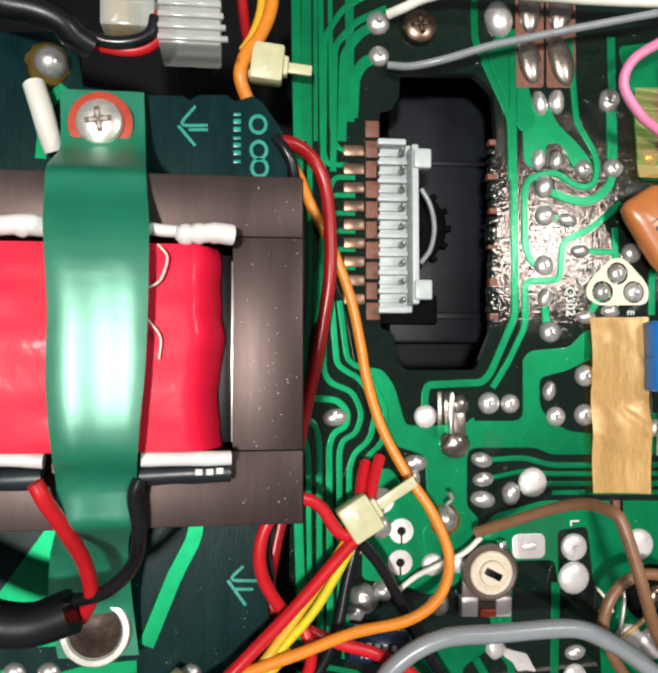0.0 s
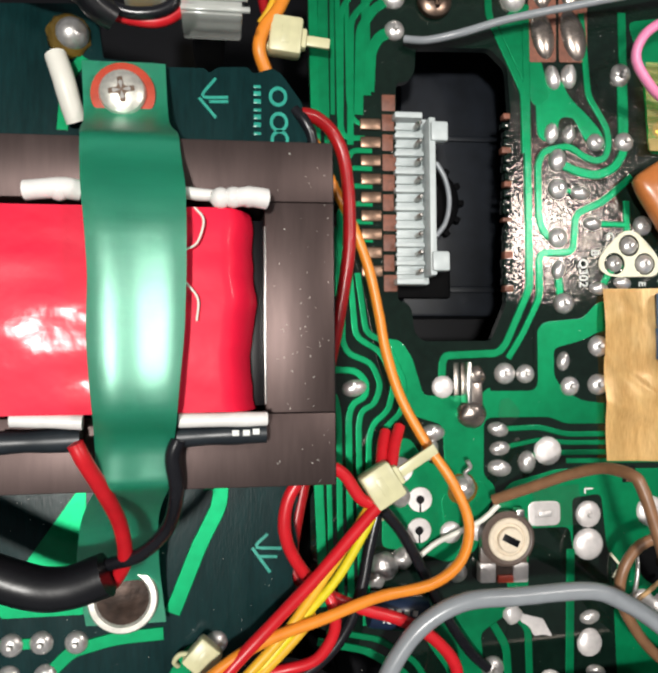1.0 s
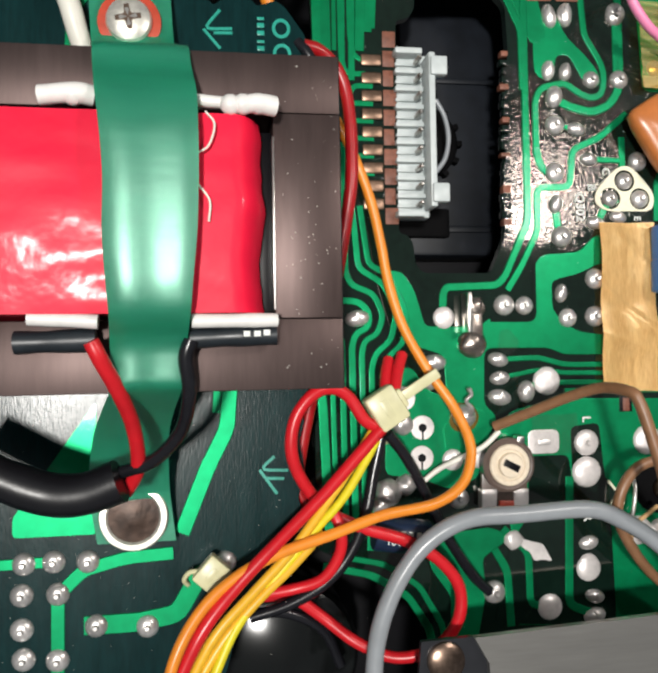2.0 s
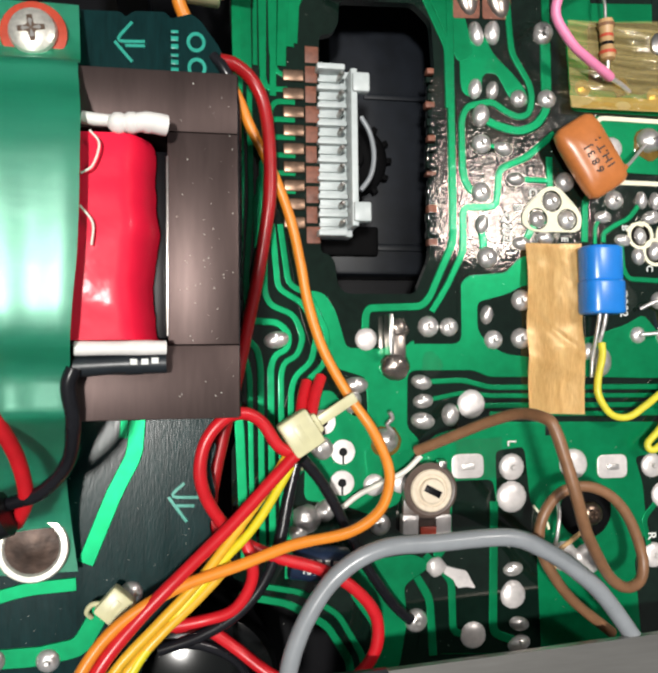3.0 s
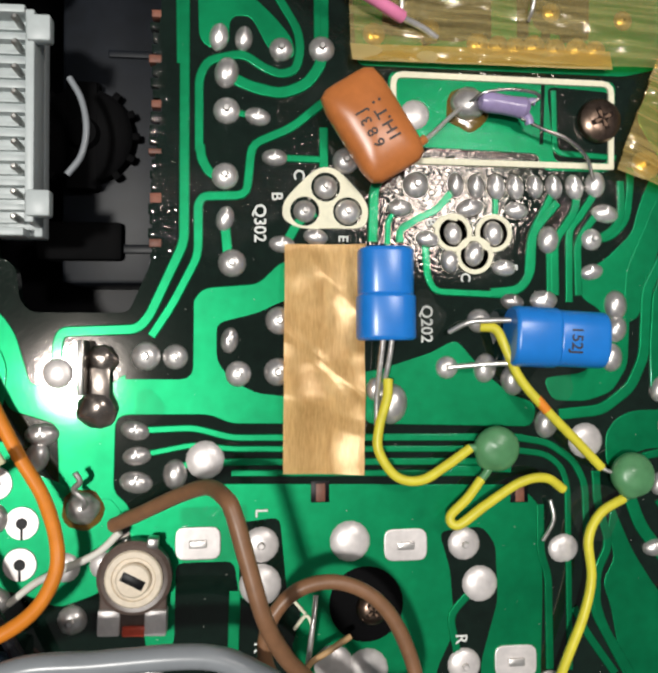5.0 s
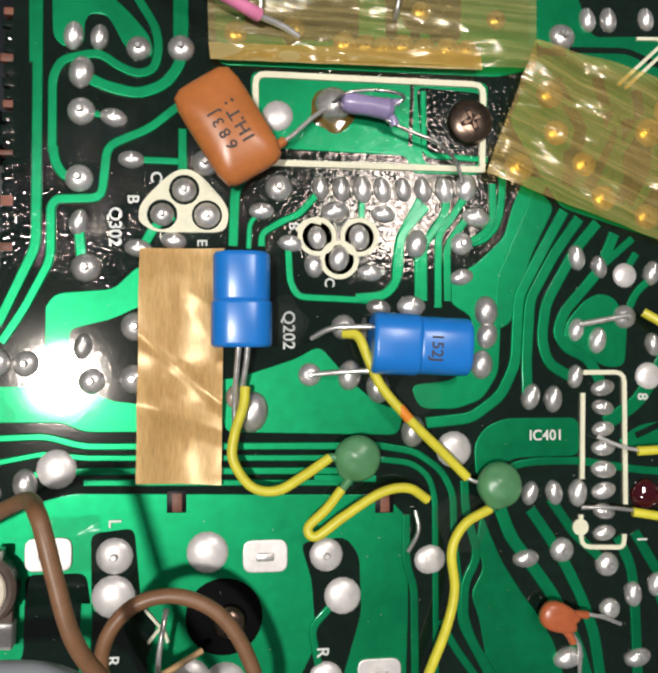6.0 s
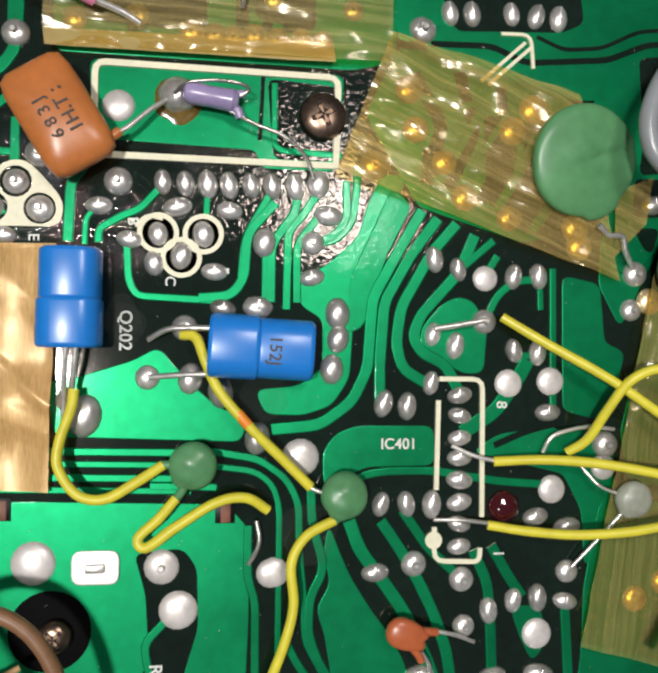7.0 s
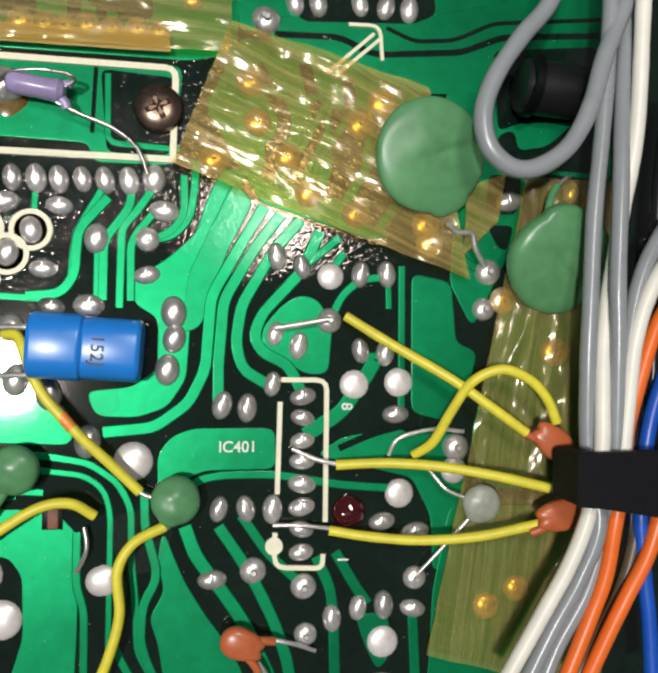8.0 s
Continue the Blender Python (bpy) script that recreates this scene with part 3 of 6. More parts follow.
trace(0.8, (11.4, 74.9), (11.4, 33.6))
trace(1.0, (20.2, 56.9), (15.6, 54.0), (12.8, 49.6), (12.5, 29.1))
trace(1.1, (22.2, 54.4), (17.6, 52.1), (14.3, 48.3), (14.0, 29.1))
trace(1.5, (20.9, 52.0), (17.9, 50.2), (15.7, 46.8), (15.3, 33.7))
trace(1.8, (21.2, 46.9), (18.6, 45.9), (17.3, 43.6), (16.9, 37.3))

# tracks right of the window
trace(1.2, (35.8, 70.0), (36.0, 50.1), (41.5, 38.3), (41.6, 28.6))
trace(1.25, (42.0, 52.1), (41.9, 7.7), (37.9, -1.0), (36.6, -2.4), (28.3, -2.7), (27.8, -3.7), (27.6, -7.4))
trace(1.1, (59.2, 25.4), (54.4, 21.4), (49.7, 19.3), (49.1, 13.3), (44.1, 13.1), (43.5, 12.2), (43.5, 6.2), (40.6, 0.5), (38.2, -3.2))
trace(1.1, (43.6, 18.4), (43.6, 27.1), (44.6, 29.1), (48.7, 30.1), (51.2, 28.4), (53.2, 27.7), (54.9, 28.3), (55.5, 30.6), (55.2, 33.1), (53.7, 35.6), (52.2, 38.0), (51.2, 51.2))
trace(1.4, (47.3, 27.2), (49.7, 26.1), (53.2, 25.4), (56.2, 26.6), (58.0, 29.2), (58.2, 33.2), (58.1, 51.7))
trace(1.2, (43.7, 19.1), (43.9, 17.4), (44.9, 15.7), (46.5, 15.3))
trace(0.9, (52.4, 17.8), (57.9, 17.7))
trace(1.1, (58.2, 21.5), (58.2, 16.7))
trace(1.2, (46.5, 10.7), (47.0, 5.3))
trace(1.2, (53.7, 7.7), (55.2, 10.4), (57.2, 11.4))
trace(0.8, (46.8, 23.2), (50.4, 22.6))
trace(1.2, (64.0, 8.0), (64.2, 14.6), (65.5, 16.4))
trace(0.7, (65.8, 7.7), (65.9, 10.8), (67.3, 12.1))
trace(0.9, (67.3, 8.0), (67.3, 9.5), (69.9, 11.1), (71.7, 11.8), (74.3, 14.8))
trace(0.9, (70.4, 8.0), (70.6, 3.9), (71.5, 2.1), (80.8, 1.7), (83.0, 3.0), (83.3, 7.2), (83.6, 9.3), (86.5, 14.5))
trace(1.0, (85.9, 7.5), (85.9, 0.9))
trace(1.0, (88.3, 0.9), (88.4, 9.8), (89.8, 11.4), (91.8, 14.4))
trace(1.0, (91.4, 8.6), (93.8, 8.9), (95.8, 11.0), (96.3, 14.7), (96.4, 17.6))
trace(0.8, (79.2, 14.9), (79.1, 11.5))
trace(0.8, (86.6, 26.9), (86.7, 19.2), (94.5, 18.8))
trace(0.9, (57.5, 40.6), (57.5, 30.4))
# tracks along the middle
trace(0.9, (36.4, -14.0), (43.1, -13.8), (47.3, -15.0), (78.0, -15.4), (80.5, -15.3), (85.5, -16.2), (88.6, -18.4), (90.0, -21.2), (90.1, -26.7), (90.6, -31.2), (90.9, -36.7), (94.7, -43.8))
trace(0.8, (36.6, -16.9), (43.1, -15.7), (47.3, -16.3), (77.9, -16.8), (81.0, -17.0), (85.0, -17.5), (87.1, -19.1), (87.8, -21.7), (87.8, -43.5))
trace(0.9, (40.7, -18.9), (41.9, -18.0), (47.3, -17.8), (77.9, -18.3))
trace(0.8, (47.3, -19.1), (77.9, -19.7))
trace(0.9, (73.4, -19.1), (79.1, -19.2), (80.7, -19.3))
# family from the amber film to the small chip
trace(1.4, (104.1, 12.8), (101.5, 8.3), (98.3, 2.4), (97.8, -5.8), (96.0, -9.6), (92.3, -12.3), (86.8, -12.8))
trace(1.4, (106.0, 11.9), (102.9, 7.7), (99.7, 2.0), (99.2, -5.3), (99.3, -10.1))
trace(1.4, (108.3, 11.4), (105.4, 8.0), (101.7, 1.5), (101.1, -2.8), (101.9, -5.8), (105.6, -7.9))
trace(1.4, (110.5, 10.1), (108.6, 5.6), (103.9, 0.4), (103.1, -2.1), (104.2, -3.9), (107.1, -5.2), (108.8, -8.6))
trace(1.0, (108.6, 5.9), (112.8, 9.5))
trace(1.0, (111.7, 5.2), (113.3, 7.7))
trace(1.0, (111.9, 0.0), (113.1, 2.8), (115.4, 4.8), (118.1, 5.0))
trace(0.9, (120.2, 6.4), (120.3, -10.8))
trace(0.8, (118.6, 4.4), (118.7, 1.4))
trace(1.8, (109.1, -13.2), (113.2, -10.6), (116.0, -6.6), (117.1, -4.6))
trace(1.0, (95.7, -19.6), (97.2, -18.1), (99.9, -17.6), (105.7, -17.6), (113.6, -18.9), (119.1, -19.3))
trace(0.9, (115.2, -4.1), (118.0, -4.1))
# tracks in the lower part
trace(1.1, (91.4, -19.7), (91.5, -23.2), (92.8, -27.8), (92.7, -29.3), (91.4, -31.7), (91.2, -35.7), (92.2, -38.7), (95.5, -44.3))
trace(1.0, (84.3, -23.6), (84.3, -29.5), (85.2, -32.0), (85.3, -43.3))
trace(1.0, (88.4, -36.1), (89.9, -39.1), (93.5, -44.2))
trace(1.6, (95.8, -23.2), (97.0, -26.5), (100.1, -30.6), (102.2, -33.6), (105.3, -39.9), (107.1, -46.1))
trace(1.4, (99.5, -23.3), (102.0, -26.9), (104.0, -30.3), (105.9, -34.2), (107.4, -38.5), (108.5, -46.2))
trace(1.2, (102.0, -22.1), (105.1, -26.5), (108.4, -29.5))
trace(1.3, (110.5, -26.9), (112.2, -30.5), (112.6, -33.9), (113.0, -46.5))
trace(1.3, (112.7, -26.4), (115.2, -30.6), (116.5, -32.4))
trace(1.2, (121.8, -33.8), (122.5, -47.0))
trace(1.0, (130.3, 5.7), (127.2, 7.7), (126.6, 14.3))
trace(1.0, (89.5, 1.7), (89.4, 8.4), (92.1, 11.9))
trace(1.1, (86.5, 1.7), (86.5, 8.3), (89.3, 12.2), (89.4, 14.7))
trace(1.2, (78.4, 2.0), (82.0, 2.3), (83.5, 4.4), (83.7, 9.4), (86.9, 13.1))
trace(1.0, (91.5, 8.5), (93.8, 9.5), (95.2, 11.5), (95.1, 15.9))
trace(1.0, (76.3, -33.0), (73.0, -36.4), (74.2, -42.4))
# lower board, between the looped wires
trace(1.2, (8.3, -44.3), (15.5, -46.0), (21.3, -49.6), (24.6, -54.9), (25.1, -62.7))
trace(1.0, (9.7, -42.8), (17.5, -44.5), (23.0, -48.1), (26.6, -54.4), (27.1, -62.8))
trace(1.3, (35.1, -43.3), (37.1, -46.7), (37.5, -55.2))
trace(1.2, (36.5, -40.1), (40.6, -44.2), (40.7, -52.1), (43.9, -52.7))
trace(1.4, (47.7, -32.6), (47.1, -52.6), (51.0, -54.2))

# ---- solder joints on the main board ----
def dome(rx, ry, h, pin=0.0, lead=0.0, bm=None):
    bm = bm or bmesh.new()
    rows = [(1.0, 0.0), (0.97, 0.22), (0.82, 0.55), (0.55, 0.85), (0.25, 0.98)]
    rings = [[bm.verts.new((rx * r * math.cos(a * math.tau / 16), ry * r * math.sin(a * math.tau / 16), h * z)) for a in range(16)] for r, z in rows]
    for lo, hi in zip(rings, rings[1:]):
        for i in range(16):
            bm.faces.new((lo[i], lo[(i + 1) % 16], hi[(i + 1) % 16], hi[i]))
    bm.faces.new(rings[-1])
    if pin:
        lathe([(pin, 0), (pin, h + 0.35), (pin * 0.7, h + 0.5)], 10, bm)
    if lead:
        box(-lead * 0.28, -lead * 0.4, 0.2, lead * 0.28, ry * 0.75, h + 0.06, 0.12, bm)
    return bm


JOINT = {}
for key, bm, mat in (("pin", dome(1.55, 1.55, 0.9, 0.42), SOLDER), ("oval", dome(1.25, 1.85, 1.0, 0.0, 0.75), SOLDER), ("flat", dome(1.8, 1.2, 0.9, 0.0, 0.7), SOLDER),
                     ("ball", dome(2.25, 2.25, 0.75), PALE), ("gold", dome(1.9, 1.9, 0.8, 0.3), GOLDPAD), ("blob", dome(1.35, 1.75, 0.95), SOLDER),
                     ("slug", dome(1.9, 4.0, 0.95), DULL), ("land", dome(2.0, 2.0, 0.6, 0.42), PALE)):
    first = mesh_object("solder_joint", bm, mat)
    JOINT[key] = first.data
    bpy.data.objects.remove(first)


def joints(kind, size, *places, turn=0.0):
    for k, (x, y) in enumerate(places):
        ob = new("solder_joint", JOINT[kind])
        ob.parent = board
        s = size * (1 + 0.08 * math.sin(7 * x + 3 * y))
        ob.matrix_basis = pose(x * MM, y * MM, 0.06 * MM, 0, 0, turn + 14 * math.sin(5 * x + y)) @ Matrix.Diagonal((s, s, s, 1))


joints("pin", 1.1, (20.9, 52.0), (21.0, 46.9), (57.5, 41.2))
joints("oval", 1.0, (46.3, 40.5), (48.9, 40.9))
joints("blob", 1.7, (39.8, 53.6))
joints("slug", 1.0, (44.7, 47.5), (49.8, 47.6), (44.8, 55.6), (49.9, 55.9))
joints("oval", 0.9, (46.2, 41.0), (49.0, 41.2), (47.1, -3.7))
joints("pin", 1.0, (57.7, 41.8), (47.4, 5.3), (37.6, -5.5), (40.9, -5.6), (48.1, -7.6), (52.9, -1.4), (52.7, -7.4))
joints("flat", 1.0, (36.4, -14.0), (36.6, -16.9), (36.5, -19.9), (26.1, -14.3), (14.2, -7.4), (20.6, -23.7))
joints("ball", 1.0, (44.3, -17.5))
joints("ball", 0.75, (27.8, -7.4), (28.7, -29.3), (32.9, -29.2))
joints("blob", 1.0, (40.9, -19.1), (32.0, -11.2), (25.6, -16.8))
joints("pin", 1.05, (29.5, -35.2), (103.4, -28.3))
joints("land", 1.0, (50.7, -27.4), (74.8, -28.0), (74.7, -42.3))
joints("ball", 1.05, (61.1, -27.3), (50.6, -32.0), (76.7, -32.8), (90.1, -16.0), (59.1, -41.6), (63.1, -42.3))
joints("ball", 0.75, (87.3, -28.9), (69.2, 23.4), (86.9, -29.0), (85.3, -45.2), (50.5, -46.5))
joints("pin", 0.95, (53.2, 30.7), (58.0, 30.9), (46.8, 23.2), (46.6, 15.5), (60.8, 17.6), (69.3, 14.9), (76.9, -1.4), (72.9, -7.0), (91.2, 8.6), (104.1, 34.2))
joints("oval", 0.85, (74.2, 15.0), (76.7, 14.9), (79.2, 14.9), (81.6, 14.9), (84.1, 15.0), (86.5, 15.0), (89.1, 15.0), (45.9, 31.9), (48.8, 31.8), (46.6, 10.5))
joints("flat", 0.9, (52.4, 17.8), (50.4, 22.6), (67.3, 12.1), (75.9, 12.2), (81.7, 12.0), (93.0, 11.8), (70.7, 8.4), (80.1, 5.0), (91.2, 4.6), (53.2, 7.6), (57.2, 8.5), (81.1, 0.9), (85.1, 1.2))
joints("blob", 1.0, (91.8, 15.4), (46.8, 27.7), (85.7, 8.5), (77.6, -7.1), (81.0, -8.6), (94.2, 0.5), (94.3, -2.4), (93.6, -5.9), (85.2, -13.8))
joints("blob", 1.3, (66.2, -11.3))
joints("oval", 0.85, (107.3, 36.5), (110.0, 36.6), (114.9, 36.9), (118.0, 36.8), (120.8, 36.7), (105.6, 7.1), (108.5, 6.0), (115.3, 5.3), (118.4, 5.4), (105.5, -1.7), (108.2, -3.0), (115.4, -3.5), (118.3, -3.7), (105.3, -7.4), (99.7, -9.8), (102.5, -10.1), (99.5, -21.4), (102.5, -21.4), (105.5, -21.5), (112.4, -33.9), (115.4, -32.8), (118.4, -32.6))
joints("flat", 0.85, (108.8, -8.8), (108.8, -11.2), (108.8, -13.8), (108.8, -16.1), (108.8, -18.7), (108.8, -21.3), (108.8, -23.8), (108.8, -26.4), (119.6, -10.8), (98.9, -29.2))
joints("pin", 0.9, (103.8, 34.4), (111.7, -0.1), (103.5, -28.3), (109.1, -30.2), (109.4, -35.6))
joints("ball", 0.7, (111.8, 5.0), (114.7, -7.4), (119.9, -7.1), (120.1, -19.9))
joints("pin", 0.95, (130.6, 6.0), (130.1, 1.6), (122.0, -29.6), (126.8, -14.6))
joints("flat", 0.9, (133.2, 14.5), (121.8, -33.1), (122.0, -24.4), (118.1, -23.1), (84.9, 0.9), (81.1, 0.9))
joints("ball", 0.75, (118.3, -36.8), (126.6, -17.3))
joints("oval", 0.8, (141.1, 15.9))
joints("flat", 1.0, (104.1, -41.2), (112.9, -41.6), (118.6, -41.6))
joints("ball", 1.0, (50.5, -47.1), (43.9, -52.7))
joints("flat", 1.0, (51.4, -51.5), (51.3, -54.5), (50.6, -43.1))
joints("pin", 1.1, (34.9, -49.8))


def pad_ring(x, y, r):
    """A tinned land with an empty hole."""
    bm = lathe([(r * 0.34, 0.02), (r, 0.02), (r * 0.96, 0.22), (r * 0.4, 0.24)], 20)
    pad = part("empty_land", bm, PALE, board)
    pad.location = Vector((x, y, 0.04)) * MM
    hole = part("drill_hole", lathe([(r * 0.34, 0), (r * 0.34, 0.26)], 14), BLACKMETAL, board)
    hole.location = Vector((x, y, 0.05)) * MM
    slit = part("slit", box(-0.14, -r * 0.97, 0.1, 0.14, -r * 0.3, 0.27, 0.03), BLACKMETAL, board)
    slit.location = Vector((x, y, 0.05)) * MM


for x, y in ((21.1, -19.7), (24.0, -24.2), (23.8, -28.8)):
    pad_ring(x, y, 1.9)


def pad_slot(x, y):
    """A square tinned land with a bent tab in it."""
    part("square_land", slab(rounded([(x - 2.4, y - 1.7), (x + 2.4, y - 1.7), (x + 2.4, y + 1.7), (x - 2.4, y + 1.7)], 0.9), 0.05, 0.34, rim=0.15), PALE, board)
    part("tab", box(x - 1.0, y - 0.5, 0.3, x + 1.0, y + 0.4, 0.75, 0.15), SOLDER, board)


for x, y in ((43.5, -27.0), (67.7, -27.9), (81.0, -42.1)):
    pad_slot(x, y)
for x, y in ((57.6, -21.4), (81.7, -22.0)):
    part("slot", box(x - 1.1, y - 1.3, 0.05, x + 1.1, y + 1.2, 0.12, 0.04), BLACKMETAL, board)
    part("slot_edge", box(x - 0.5, y - 1.2, 0.1, x + 0.6, y + 0.9, 0.2, 0.04), LAMINATE, board)


# ---- printing on the main board ----
def stroke(width, *points, mat=SILK):
    part("printed_line", ribbon(width, points, 0.1, 0.25 + lift(), 0.03), mat, board)


stroke(0.75, (66.6, 19.7), (66.6, 28.2), (94.0, 27.9), (93.8, 17.3))
stroke(0.75, (67.9, 17.8), (93.9, 17.6))
stroke(0.6, (106.3, -6.9), (111.5, -6.9), (111.5, -23.0))
stroke(0.6, (106.2, -9.4), (106.0, -19.8))
stroke(0.6, (105.8, -24.1), (105.8, -28.0), (111.2, -28.2), (111.3, -26.6))
part("printed_dot", lathe([(1.0, 0.0), (1.0, 0.3)], 18), SILK, board).location = Vector((*((105.7, -25.6)), 0.1)) * MM
stroke(0.45, (113.6, 34.4), (117.3, 34.5), (117.6, 30.4))
stroke(0.45, (116.6, 33.5), (111.1, 28.5))
stroke(0.45, (117.5, 33.1), (112.0, 28.1))

stroke(0.4, (54.5, -37.3), (56.0, -35.3), (56.7, -37.3))
stroke(0.4, (55.8, -35.5), (54.1, -33.5))


def ring_print(outer, rings, r):
    """A printed outline round transistor leads."""
    n = len(outer)
    bm = bmesh.new()
    slab(rounded(outer, 2.2, 5), 0.1, 0.26, bm, holes=[[(x + r * math.cos(a * math.tau / 18), y + r * math.sin(a * math.tau / 18)) for a in range(18)] for x, y in rings])
    part("printed_outline", bm, SILK, board)


joints("gold", 0.7, (64.3, 33.0), (71.0, 33.8), (77.1, 32.3), (79.7, 32.1), (81.8, 31.9), (84.2, 32.3), (86.9, 32.0), (89.7, 32.1), (92.1, 32.1), (86.4, 36.6), (95.7, 36.0))
joints("gold", 0.9, (102.4, 27.1), (103.2, 22.4), (98.4, 18.0), (106.7, 18.6), (109.2, 14.5), (114.7, 12.3), (115.1, 22.8), (117.7, 25.5), (123.0, 11.3), (123.5, 9.1), (132.5, 2.7), (139.0, -3.3), (130.6, -33.1), (134.3, -31.2))
ring_print([(53.2, 10.6), (53.4, 12.8), (57.2, 16.7), (59.7, 16.8), (63.6, 12.5), (63.2, 9.5), (59.2, 9.5), (55.2, 9.4)], [(58.4, 14.4), (55.9, 11.5), (61.0, 11.5)], 1.75)
joints("pin", 0.95, (58.4, 14.4), (55.9, 11.5), (61.0, 11.5))
for x, y in ((73.8, 9.2), (78.8, 9.2), (76.4, 6.5)):
    z = 0.2 + lift()
    part("printed_ring", lathe([(1.75, 0.08), (1.75, z), (2.3, z), (2.3, 0.08)], 28), SILK, board).location = Vector((x, y, 0)) * MM
stroke(0.5, (71.4, 9.8), (72.5, 11.2), (74.3, 10.8))
joints("blob", 0.85, (73.8, 9.1), (78.8, 9.2), (76.4, 6.7), (73.4, 5.8))
for text, spot, size, turn in (("Q302", (50.6, 10.0), 1.95, -90), ("C", (55.2, 15.8), 1.8, -90), ("B", (52.6, 13.2), 1.8, -90), ("E", (60.4, 8.3), 1.6, -90),
                               ("Q202", (70.4, -1.8), 1.95, -90), ("IC401", (101.5, -14.5), 1.75, 0), ("8", (113.8, -9.9), 1.8, -90), ("1", (113.5, -27.3), 1.8, -90),
                               ("L", (50.7, -23.7), 2.0, -90), ("R", (50.5, -39.1), 2.0, -90), ("R", (74.3, -39.2), 2.0, -90), ("B", (71.0, 10.4), 1.6, -90),
                               ("E", (81.1, 5.1), 1.6, -90), ("C", (75.2, 3.8), 1.6, -90)):
    letters(text, spot[0], spot[1], 0.27, size, turn, SILKW, board)

# ---- power board and transformer ----
PZ = 6.5
pboard = thing("power_board", 0, 0, PZ, "dark green power board with brushed surface and teal printed arrows", "circuit board")


